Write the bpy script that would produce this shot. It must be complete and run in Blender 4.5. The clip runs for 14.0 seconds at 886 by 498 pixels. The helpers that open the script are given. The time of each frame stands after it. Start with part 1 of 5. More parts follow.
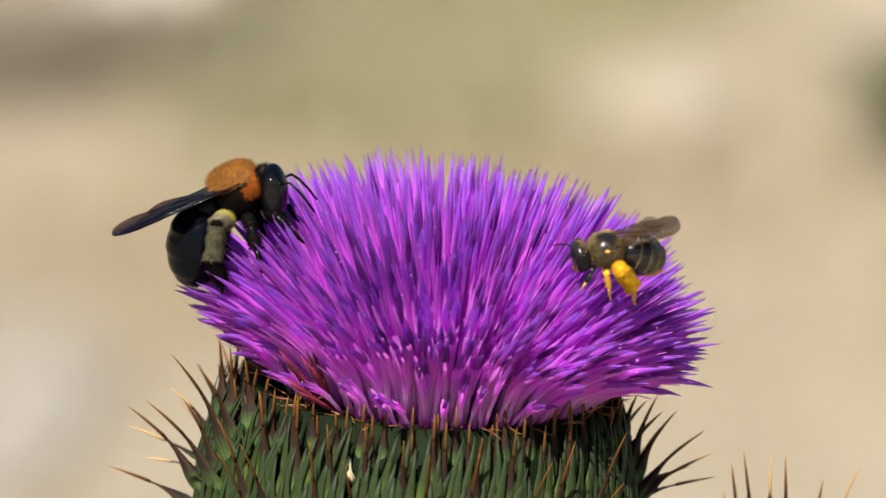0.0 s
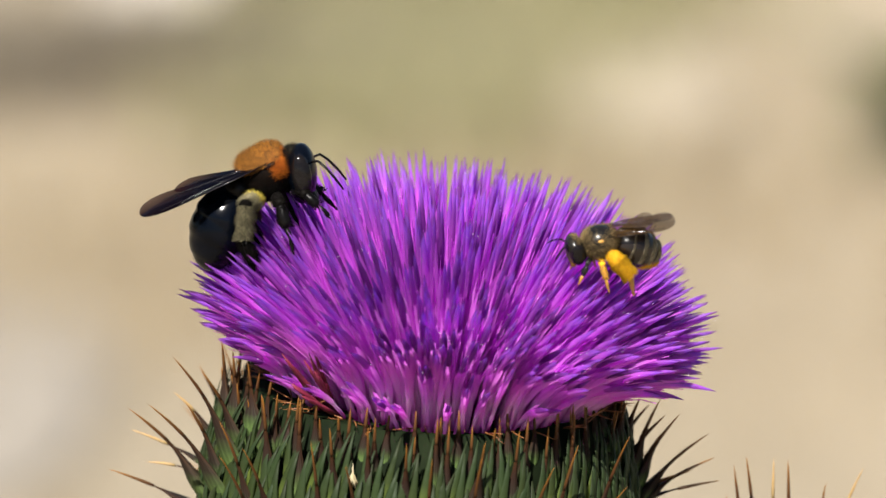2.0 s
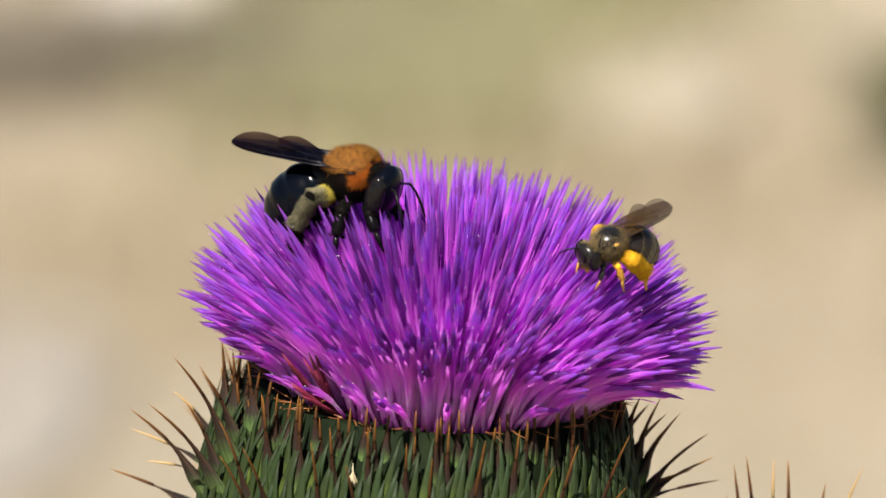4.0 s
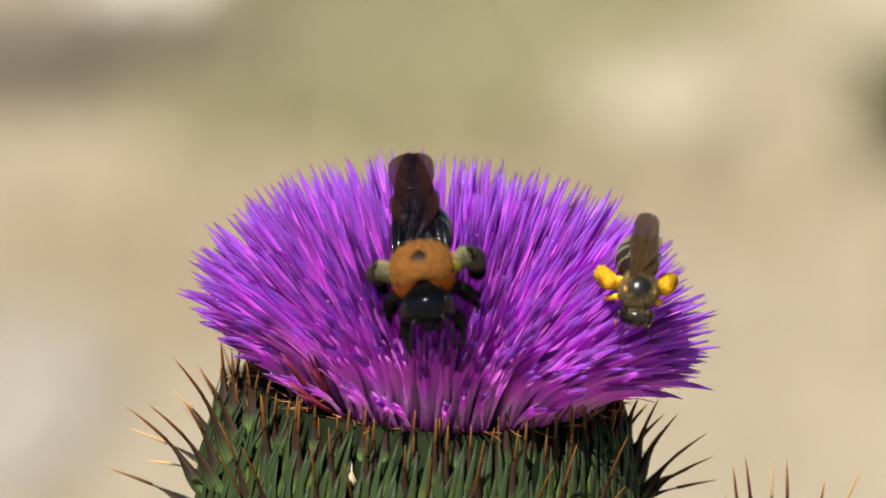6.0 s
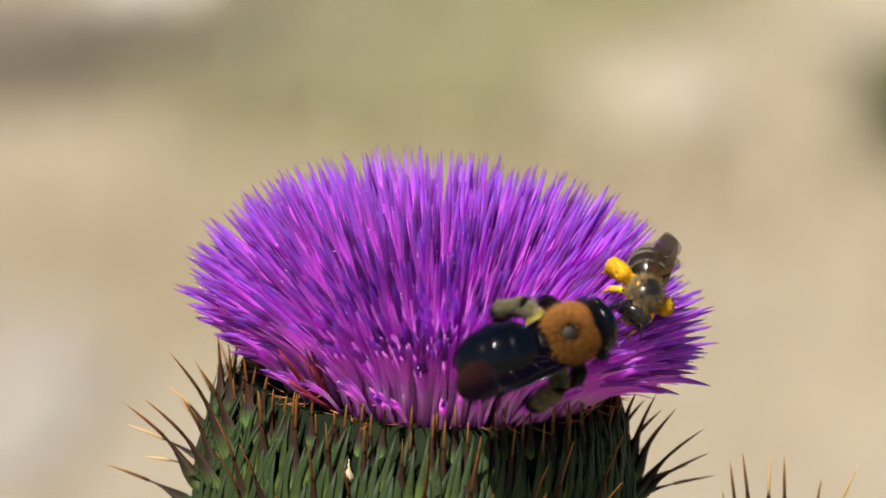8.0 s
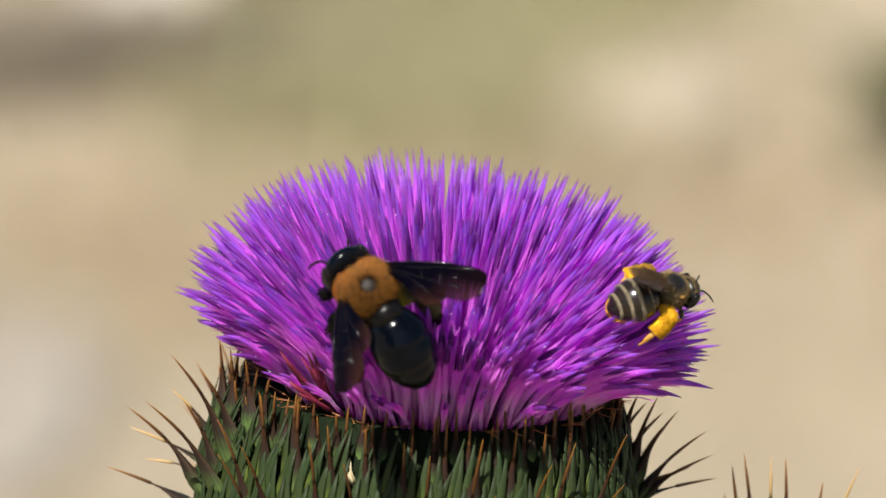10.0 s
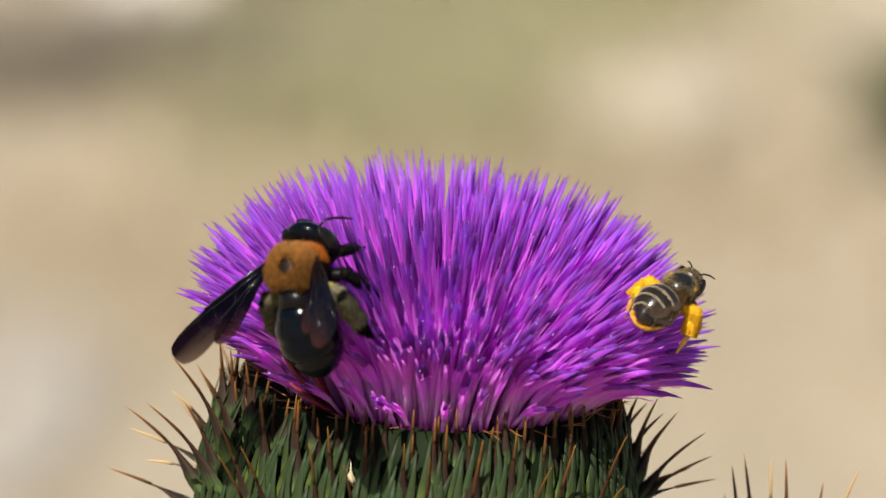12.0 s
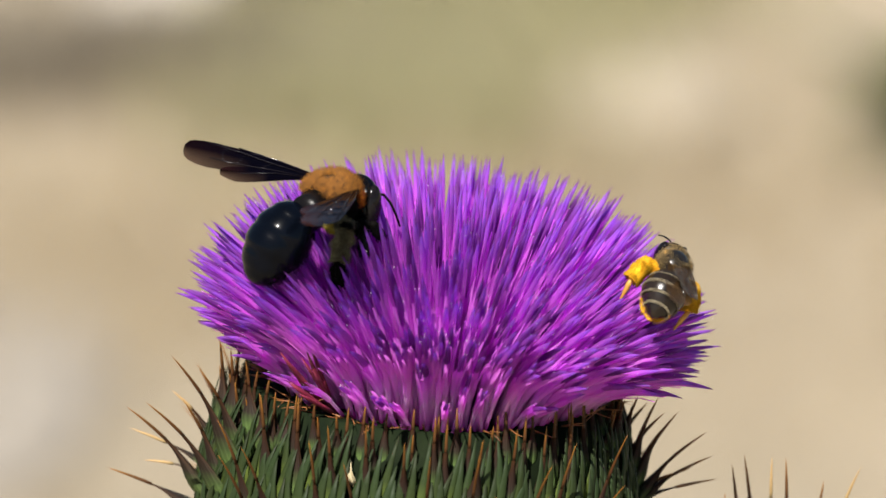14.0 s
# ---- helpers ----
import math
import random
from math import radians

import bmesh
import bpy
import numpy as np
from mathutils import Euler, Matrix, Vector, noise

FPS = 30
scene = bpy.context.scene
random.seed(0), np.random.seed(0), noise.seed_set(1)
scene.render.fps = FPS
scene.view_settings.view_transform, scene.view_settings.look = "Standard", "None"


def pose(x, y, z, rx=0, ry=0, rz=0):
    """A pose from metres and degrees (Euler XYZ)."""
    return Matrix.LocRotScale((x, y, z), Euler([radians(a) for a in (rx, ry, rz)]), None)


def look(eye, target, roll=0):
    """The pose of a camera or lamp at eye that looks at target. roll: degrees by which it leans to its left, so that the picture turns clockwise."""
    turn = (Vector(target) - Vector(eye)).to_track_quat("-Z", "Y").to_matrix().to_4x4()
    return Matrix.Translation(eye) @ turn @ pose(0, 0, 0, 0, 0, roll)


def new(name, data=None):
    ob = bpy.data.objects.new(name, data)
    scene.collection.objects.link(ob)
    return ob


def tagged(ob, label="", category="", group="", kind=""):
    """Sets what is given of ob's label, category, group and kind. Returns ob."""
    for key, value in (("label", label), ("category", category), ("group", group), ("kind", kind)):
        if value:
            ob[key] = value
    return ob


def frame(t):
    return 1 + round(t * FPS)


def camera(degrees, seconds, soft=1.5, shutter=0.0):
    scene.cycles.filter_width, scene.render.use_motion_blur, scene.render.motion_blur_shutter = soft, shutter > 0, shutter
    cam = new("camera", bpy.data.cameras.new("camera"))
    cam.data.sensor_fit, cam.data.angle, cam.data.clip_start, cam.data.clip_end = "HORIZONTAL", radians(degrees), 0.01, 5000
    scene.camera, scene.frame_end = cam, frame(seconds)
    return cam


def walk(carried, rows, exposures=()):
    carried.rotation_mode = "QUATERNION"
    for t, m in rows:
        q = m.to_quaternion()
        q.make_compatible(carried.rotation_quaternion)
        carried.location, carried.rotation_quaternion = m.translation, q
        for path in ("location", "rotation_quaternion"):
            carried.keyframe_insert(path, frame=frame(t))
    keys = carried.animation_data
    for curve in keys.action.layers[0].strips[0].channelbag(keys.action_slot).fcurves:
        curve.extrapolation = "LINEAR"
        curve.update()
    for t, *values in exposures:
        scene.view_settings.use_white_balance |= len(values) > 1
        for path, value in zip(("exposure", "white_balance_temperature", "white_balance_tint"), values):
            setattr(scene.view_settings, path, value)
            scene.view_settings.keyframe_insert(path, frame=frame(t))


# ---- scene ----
MM = 0.001

# ---- camera: a long lens about a metre from the flower head, held with a slight tremble ----
BASE = Vector((0.0, 0.0, 0.75))          # the middle of the flower head, where the florets leave the bracts
DOWN = 15.0                              # degrees by which the camera looks down
AWAY = 1.03
cam = camera(6.0, 14.0, soft=1.5, shutter=0.35)
cam.data.dof.use_dof = True
cam.data.dof.focus_distance = 1.022
cam.data.dof.aperture_fstop = 23.0
AIM = BASE + Vector((0.0004, 0, 0.0177))
EYE = AIM + AWAY * Vector((0, -math.cos(radians(DOWN)), math.sin(radians(DOWN))))


def held(dx, dy):
    """The camera's pose, turned by hundredths of a degree."""
    return pose(*EYE, 90 - DOWN + 0.00383 * dy, 0, 0.00383 * dx)


walk(cam, [(0.0, held(-1, -2)), (0.5, held(0.8, 0.8)), (1.0, held(-3, -5)), (1.5, held(-1, -2.5)), (2.0, held(4, 5)),
           (2.5, held(2.5, 4)), (3.0, held(7.5, 9)), (3.2, held(6, 6)), (4.2, held(4, 4)), (5.5, held(3.3, 4.2)), (6.0, held(1.8, 3.3)),
           (6.5, held(0, 0)), (7.0, held(2.4, 3.5)), (7.5, held(0, 0.8)), (8.0, held(-3.5, -4)), (8.2, held(-1, -1)),
           (10.5, held(0, 1.2)), (11.0, held(0.3, 2)), (12.0, held(0, 2)), (13.0, held(0, 2)), (14.0, held(0.4, 2))],
     exposures=[(0.0, 1.25), (5.5, 1.24), (8.2, 1.18), (14.0, 1.17)])

# ---- daylight ----
SUN = Vector((-0.20, -0.58, 0.79)).normalized()
world = bpy.data.worlds.new("sky")
world.use_nodes = True
scene.world = world
sky = world.node_tree.nodes.new("ShaderNodeTexSky")
sky.sky_type, sky.sun_disc = "NISHITA", False
sky.sun_elevation = math.asin(SUN.z)
sky.sun_rotation = math.atan2(SUN.x, SUN.y)
world.node_tree.nodes["Background"].inputs["Strength"].default_value = 0.045
world.node_tree.links.new(sky.outputs["Color"], world.node_tree.nodes["Background"].inputs["Color"])
sun = new("sun", bpy.data.lights.new("sun", "SUN"))
sun.data.energy, sun.data.angle, sun.data.color = 4.8, radians(0.5), (1.0, 0.955, 0.89)
sun.matrix_world = look(SUN * 5, (0, 0, 0))


# ---- materials ----
class Mat:
    """A short way to write node materials."""

    def __init__(self, name, rough=0.5, **inputs):
        self.m = bpy.data.materials.new(name)
        self.m.use_nodes = True
        self.t = self.m.node_tree
        self.b = self.t.nodes["Principled BSDF"]
        self.b.inputs["Roughness"].default_value = rough
        for key, value in inputs.items():
            self.b.inputs[key.replace("_", " ")].default_value = value

    def node(self, kind):
        return self.t.nodes.new("ShaderNode" + kind)

    def link(self, a, b):
        self.t.links.new(a, b)

    def noise(self, scale, detail=4.0, rough=0.55, space="Object"):
        c = self.node("TexCoord")
        n = self.node("TexNoise")
        n.inputs["Scale"].default_value, n.inputs["Detail"].default_value = scale, detail
        n.inputs["Roughness"].default_value = rough
        self.link(c.outputs[space], n.inputs["Vector"])
        return n.outputs["Fac"]

    def ramp(self, fac, stops):
        r = self.node("ValToRGB")
        e = r.color_ramp.elements
        while len(e) < len(stops):
            e.new(0.5)
        for k, (p, c) in zip(e, stops):
            k.position, k.color = p, (*c, 1)
        self.link(fac, r.inputs["Fac"])
        return r.outputs["Color"]

    def mix(self, fac, a, b, how="MIX"):
        n = self.node("Mix")
        n.data_type, n.blend_type = "RGBA", how
        for value, slot in ((fac, 0), (a, 6), (b, 7)):
            if hasattr(value, "links"):
                self.link(value, n.inputs[slot])
            elif slot == 0:
                n.inputs[0].default_value = value
            else:
                n.inputs[slot].default_value = (*value, 1)
        return n.outputs[2]

    def math(self, how, a, b=0.0):
        n = self.node("Math")
        n.operation = how
        for value, slot in ((a, 0), (b, 1)):
            if hasattr(value, "links"):
                self.link(value, n.inputs[slot])
            else:
                n.inputs[slot].default_value = value
        return n.outputs[0]

    def colour(self, socket):
        self.link(socket, self.b.inputs["Base Color"])
        return self

    def bump(self, fac, depth, strength=0.6):
        n = self.node("Bump")
        n.inputs["Distance"].default_value, n.inputs["Strength"].default_value = depth, strength
        self.link(fac, n.inputs["Height"])
        self.link(n.outputs["Normal"], self.b.inputs["Normal"])
        return self

    def along(self):
        """Where a point lies along its piece, from 0 at the root to 1 at the tip."""
        u = self.node("UVMap")
        u.uv_map = "along"
        s = self.node("SeparateXYZ")
        self.link(u.outputs["UV"], s.inputs[0])
        return s.outputs["Y"], s.outputs["X"]

    def translucent(self, share, socket):
        n, t = self.node("MixShader"), self.node("BsdfTranslucent")
        n.inputs[0].default_value = share
        out = self.t.nodes["Material Output"]
        self.link(socket, t.inputs["Color"])
        self.link(self.b.outputs[0], n.inputs[1])
        self.link(t.outputs[0], n.inputs[2])
        self.link(n.outputs[0], out.inputs["Surface"])
        return self


def floret_material(name, island):
    m = Mat(name, 0.34, Specular_IOR_Level=0.4)
    v, u = m.along()
    if island:
        rnd = m.node("NewGeometry").outputs["Random Per Island"]
    else:
        rnd = m.node("ObjectInfo").outputs["Random"]
    # white-pink corolla tube, magenta lobes, dark anther tube, violet style with a brown tip
    shade = m.ramp(v, [(0.0, (0.72, 0.06, 0.48)), (0.12, (0.96, 0.50, 0.92)), (0.30, (0.99, 0.74, 0.99)), (0.50, (0.95, 0.34, 0.97)), (0.66, (0.91, 0.22, 0.96)),
                       (0.68, (0.82, 0.20, 0.88)), (0.80, (0.76, 0.20, 0.88)), (0.88, (0.58, 0.18, 0.82)), (0.95, (0.42, 0.18, 0.78)), (1.0, (0.16, 0.07, 0.16))])
    warm = m.mix(rnd, (0.95, 0.06, 0.62), (0.55, 0.14, 0.95))
    c = m.mix(0.10, shade, warm)
    # the anther tubes of some florets are nearly black-violet
    other = m.math("FRACT", m.math("MULTIPLY", rnd, 7.3))
    zone = m.math("MULTIPLY", m.ramp(v, [(0.665, (0, 0, 0)), (0.685, (1, 1, 1))]), m.ramp(v, [(0.88, (1, 1, 1)), (0.97, (0.25, 0.25, 0.25))]))
    c = m.mix(m.math("MULTIPLY", m.math("MULTIPLY", zone, m.math("POWER", other, 1.4)), 0.9), c, (0.14, 0.02, 0.22))
    fine = m.noise(2600.0, 3.0)
    c = m.mix(m.math("MULTIPLY", fine, 0.12), c, (0.60, 0.04, 0.72))
    m.colour(c).bump(fine, 0.00006, 0.5)
    return m.translucent(0.72, c).m


FLORET = floret_material("floret_purple", False)
FLORET_MANY = floret_material("floret_purple_many", True)


def bract_material():
    m = Mat("bract_green", 0.6, Specular_IOR_Level=0.08)
    v, u = m.along()
    rnd = m.node("ObjectInfo").outputs["Random"]
    ribs, uv = m.node("TexWave"), m.node("UVMap")
    ribs.bands_direction, uv.uv_map = "X", "along"
    ribs.inputs["Scale"].default_value, ribs.inputs["Distortion"].default_value = 2.4, 1.2
    ribs.inputs["Detail Scale"].default_value = 1.5
    m.link(uv.outputs["UV"], ribs.inputs["Vector"])
    body = m.ramp(v, [(0.0, (0.03, 0.045, 0.015)), (0.08, (0.12, 0.19, 0.06)), (0.22, (0.10, 0.165, 0.045)), (0.36, (0.035, 0.055, 0.018)), (0.52, (0.016, 0.010, 0.009)), (0.80, (0.022, 0.011, 0.008)), (1.0, (0.036, 0.015, 0.006))])
    c = m.mix(m.math("MULTIPLY", ribs.outputs["Fac"], 0.22), body, (0.30, 0.40, 0.16), "MIX")
    low = m.math("POWER", m.math("SUBTRACT", 1.0, v), 3.0)
    c = m.mix(low, body, c)
    # ochre margins
    edge = m.ramp(m.math("ABSOLUTE", m.math("SUBTRACT", u, 0.5)), [(0.34, (0, 0, 0)), (0.48, (1, 1, 1))])
    c = m.mix(m.math("MULTIPLY", edge, m.ramp(v, [(0.35, (0, 0, 0)), (0.75, (0.15, 0.15, 0.15))])), c, (0.12, 0.06, 0.015))
    c = m.mix(m.math("MULTIPLY", m.noise(700.0), m.math("MULTIPLY", low, 0.6)), c, (0.05, 0.08, 0.03))
    c = m.mix(m.math("MULTIPLY", rnd, 0.2), c, (0.03, 0.015, 0.008))
    m.colour(c).bump(ribs.outputs["Fac"], 0.00012, 0.35)
    return m.m


def spine_material(name, a, b, tip):
    m = Mat(name, 0.45, Specular_IOR_Level=0.2)
    v, u = m.along()
    rnd = m.node("ObjectInfo").outputs["Random"]
    c = m.ramp(v, [(0.0, a), (0.5, b), (0.95, tip), (1.0, (0.10, 0.04, 0.015))])
    c = m.mix(m.math("MULTIPLY", m.noise(1500.0), 0.5), c, (0.03, 0.011, 0.004))
    c = m.mix(m.math("MULTIPLY", m.math("MULTIPLY", rnd, v), 0.25), c, (0.30, 0.15, 0.03))
    return m.colour(c).m


def plain(name, a, b, scale, rough, depth=0.0, **inputs):
    m = Mat(name, rough, **inputs)
    n = m.noise(scale)
    m.colour(m.ramp(n, [(0.3, a), (0.7, b)]))
    if depth:
        m.bump(m.noise(scale * 4), depth)
    return m.m


def fur_material(name, low, high):
    m = Mat(name, 0.7, Specular_IOR_Level=0.25)
    rnd = m.node("NewGeometry").outputs["Random Per Island"]
    c = m.mix(rnd, low, high)
    # hairs clump into lighter and darker tufts
    tuft = m.ramp(m.noise(2000.0, 2.0), [(0.34, (0.42, 0.42, 0.42)), (0.62, (1, 1, 1))])
    c = m.mix(tuft, low, c)
    m.colour(c)
    return m.translucent(0.25, c).m


BRACT = bract_material()
SPINE = spine_material("spine_brown", (0.046, 0.019, 0.008), (0.075, 0.028, 0.006), (0.24, 0.095, 0.012))
SPINE_PALE = spine_material("spine_straw", (0.30, 0.22, 0.10), (0.45, 0.30, 0.13), (0.50, 0.34, 0.16))


def scale_material():
    m = Mat("scale_green", 0.55, Specular_IOR_Level=0.12)
    v, u = m.along()
    rnd = m.node("NewGeometry").outputs["Random Per Island"]
    c = m.ramp(v, [(0.0, (0.125, 0.16, 0.028)), (0.34, (0.085, 0.112, 0.018)), (0.52, (0.022, 0.030, 0.007)), (0.75, (0.012, 0.017, 0.006)), (1.0, (0.012, 0.010, 0.006))])
    c = m.mix(m.math("MULTIPLY", rnd, 0.65), c, (0.016, 0.030, 0.012))
    n = m.noise(900.0)
    c = m.mix(m.math("MULTIPLY", n, 0.4), c, (0.03, 0.05, 0.015))
    return m.colour(c).bump(n, 0.0002, 0.5).m


SCALE = scale_material()
BRISTLE = plain("bristle_rust", (0.12, 0.04, 0.015), (0.30, 0.12, 0.03), 500, 0.5)
DRIED = plain("dried_floret", (0.09, 0.004, 0.022), (0.20, 0.016, 0.04), 400, 0.6)
HUSK = plain("husk_cream", (0.22, 0.17, 0.08), (0.50, 0.43, 0.27), 700, 0.5)
# green taken almost to black: the shade between bracts is put into this colour
CORE = plain("involucre_shaded_green", (0.003, 0.006, 0.002), (0.008, 0.013, 0.004), 300, 0.8, 0.0, Specular_IOR_Level=0.08)
STEM = plain("stem_green", (0.16, 0.22, 0.11), (0.30, 0.36, 0.20), 60, 0.7, 0.0006)
PAPPUS = plain("receptacle_crimson", (0.05, 0.01, 0.02), (0.16, 0.02, 0.07), 500, 0.7)
GRAIN = Mat("pollen_white", 0.4, Base_Color=(0.85, 0.78, 0.86, 1)).m
BLACK = plain("chitin_black", (0.0006, 0.001, 0.002), (0.0014, 0.0022, 0.0045), 250, 0.17, 0.00003, Specular_IOR_Level=0.12)
BLACK_MATT = plain("leg_black", (0.002, 0.0018, 0.0018), (0.005, 0.004, 0.004), 600, 0.32, 0.00005, Specular_IOR_Level=0.12)
EYE_BLACK = plain("eye_black", (0.004, 0.003, 0.003), (0.007, 0.006, 0.006), 900, 0.12, 0.0, Specular_IOR_Level=0.18)
SKIN_RUST = plain("thorax_dark_brown", (0.003, 0.002, 0.0015), (0.008, 0.004, 0.002), 400, 0.6, 0.0, Specular_IOR_Level=0.04)
BALD = plain("thorax_bald_brown", (0.004, 0.0025, 0.0015), (0.016, 0.008, 0.003), 900, 0.5, 0.0001, Specular_IOR_Level=0.15)
FUR_RUST = fur_material("fur_rust", (0.16, 0.032, 0.002), (0.74, 0.20, 0.008))
FUR_GOLD = fur_material("fur_golden_brown", (0.012, 0.004, 0.0008), (0.44, 0.175, 0.018))
FUR_BLACK = plain("fur_black", (0.002, 0.0018, 0.0015), (0.006, 0.005, 0.004), 300, 0.6, 0.0, Specular_IOR_Level=0.03)
DUST = fur_material("pollen_dust_grey", (0.035, 0.030, 0.018), (0.36, 0.31, 0.17))
DUST_SKIN = plain("pollen_dust_skin", (0.03, 0.025, 0.012), (0.14, 0.12, 0.055), 900, 0.9, 0.0002)
DUST_YELLOW = fur_material("pollen_dust_yellow", (0.22, 0.16, 0.014), (0.66, 0.53, 0.08))
POLLEN_GRAIN = fur_material("pollen_golden_grain", (0.45, 0.20, 0.004), (0.90, 0.56, 0.015))
POLLEN = plain("pollen_golden", (0.72, 0.33, 0.004), (0.88, 0.50, 0.008), 900, 0.85, 0.0003)
BROWN = plain("chitin_brown", (0.004, 0.004, 0.0035), (0.012, 0.010, 0.008), 900, 0.26, 0.00002, Specular_IOR_Level=0.3)
BROWN_FUR = fur_material("fur_fawn", (0.05, 0.032, 0.012), (0.38, 0.26, 0.105))
SHELL = plain("abdomen_brown", (0.006, 0.004, 0.003), (0.016, 0.010, 0.006), 700, 0.22, 0.00002, Specular_IOR_Level=0.35)
BAND = fur_material("band_pale", (0.24, 0.19, 0.11), (0.62, 0.54, 0.37))
AMBER = plain("leg_amber", (0.30, 0.13, 0.02), (0.50, 0.26, 0.04), 600, 0.5)


def wing_material(name, a, b, pale, alpha, film, solid):
    m = Mat(name, film, Specular_IOR_Level=0.07, Specular_Tint=(0.88, 0.78, 1.0, 1))
    v, u = m.along()
    far = m.math("MULTIPLY", m.ramp(u, [(0.35, (0, 0, 0)), (1.0, (1, 1, 1))]), m.ramp(v, [(0.5, (0, 0, 0)), (0.88, (1, 1, 1))]))
    c = m.mix(m.math("MULTIPLY", far, 0.8), m.ramp(v, [(0.0, a), (0.55, a), (1.0, b)]), pale)
    m.colour(c)
    m.link(m.math("SUBTRACT", solid, m.math("MULTIPLY", far, solid - alpha)), m.b.inputs["Alpha"])
    w = m.noise(420.0, 2.0)
    m.bump(w, 0.0004, 0.35)
    m.translucent(0.16, c)
    return m.m


WING_DARK = wing_material("wing_dark_violet", (0.0008, 0.0006, 0.0018), (0.0035, 0.0013, 0.0018), (0.030, 0.010, 0.007), 0.80, 0.19, 1.0)
WING_BROWN = wing_material("wing_smoky_brown", (0.045, 0.024, 0.008), (0.030, 0.020, 0.015), (0.06, 0.042, 0.033), 0.50, 0.18, 0.75)
VEIN = plain("wing_vein", (0.004, 0.003, 0.004), (0.009, 0.006, 0.007), 500, 0.2, 0.0, Specular_IOR_Level=0.5)


# ---- mesh tools ----
def finish(name, bm, material, smooth=True):
    me = bpy.data.meshes.new(name)
    bm.normal_update()
    bm.to_mesh(me)
    bm.free()
    if smooth:
        me.polygons.foreach_set("use_smooth", [True] * len(me.polygons))
    me.materials.append(material)
    return me


def part(name, bm, material, parent, label="", smooth=True):
    ob = new(name, finish(name, bm, material, smooth))
    ob.parent = parent
    if label:
        tagged(ob, label)
    return ob


def tube(bm, points, radii, sides=8, flat=1.0, flat_axis=None, close=True):
    """A tapered tube through points, with uv along it."""
    uv = bm.loops.layers.uv.get("along") or bm.loops.layers.uv.new("along")
    rings, n = [], len(points)
    ref = Vector((0.0, 0.0, 1.0)) if flat_axis is None else Vector(flat_axis)
    for i, (p, r) in enumerate(zip(points, radii)):
        p = Vector(p)
        d = (Vector(points[min(i + 1, n - 1)]) - Vector(points[max(i - 1, 0)])).normalized()
        a = ref - d * ref.dot(d)
        if a.length < 0.05:
            a = Vector((1.0, 0.02, 0.0)) - d * d.x
        a.normalize()
        b = d.cross(a)
        rings.append([bm.verts.new(p + a * (r * flat * math.cos(k * math.tau / sides)) + b * (r * math.sin(k * math.tau / sides))) for k in range(sides)])
    for i in range(n - 1):
        for k in range(sides):
            f = bm.faces.new((rings[i][k], rings[i][(k + 1) % sides], rings[i + 1][(k + 1) % sides], rings[i + 1][k]))
            for loop, (uu, vv) in zip(f.loops, ((k, i), (k + 1, i), (k + 1, i + 1), (k, i + 1))):
                loop[uv].uv = (uu / sides, vv / (n - 1))
    if close:
        for ring, v in ((rings[0][::-1], 0.0), (rings[-1], 1.0)):
            f = bm.faces.new(ring)
            for loop in f.loops:
                loop[uv].uv = (0.5, v)
    return bm


def ball(bm, centre, size, u=20, v=14, shape=None, turn=None):
    """An ellipsoid whose points a function may shift."""
    made = bmesh.ops.create_uvsphere(bm, u_segments=u, v_segments=v, radius=1.0)["verts"]
    for w in made:
        p = w.co.copy()
        if shape:
            p = shape(p)
        p = Vector((p.x * size[0], p.y * size[1], p.z * size[2]))
        if turn:
            p = turn @ p
        w.co = p + Vector(centre)
    return bm


def fur(bm, centre, size, count, length, rng, keep=None, thick=0.05, lean=(0, 0, 0)):
    """Short hairs on an ellipsoid: thin three-sided blades."""
    made = 0
    while made < count:
        n = Vector((rng.gauss(0, 1), rng.gauss(0, 1), rng.gauss(0, 1))).normalized()
        if keep and not keep(n):
            continue
        made += 1
        p = Vector(centre) + Vector((n.x * size[0], n.y * size[1], n.z * size[2])) * 0.97
        d = (Vector((n.x / size[0], n.y / size[1], n.z / size[2])).normalized() + Vector(lean)
             + 0.35 * Vector((rng.gauss(0, 1), rng.gauss(0, 1), rng.gauss(0, 1)))).normalized()
        side = d.orthogonal().normalized()
        other = d.cross(side)
        w = thick * rng.uniform(0.7, 1.2) * MM
        tip = bm.verts.new(p + d * length * rng.uniform(0.55, 1.15) * MM)
        foot = [bm.verts.new(p + (side * math.cos(a) + other * math.sin(a)) * w) for a in (0, 2.1, 4.2)]
        for k in range(3):
            bm.faces.new((foot[k], foot[(k + 1) % 3], tip))
    return bm


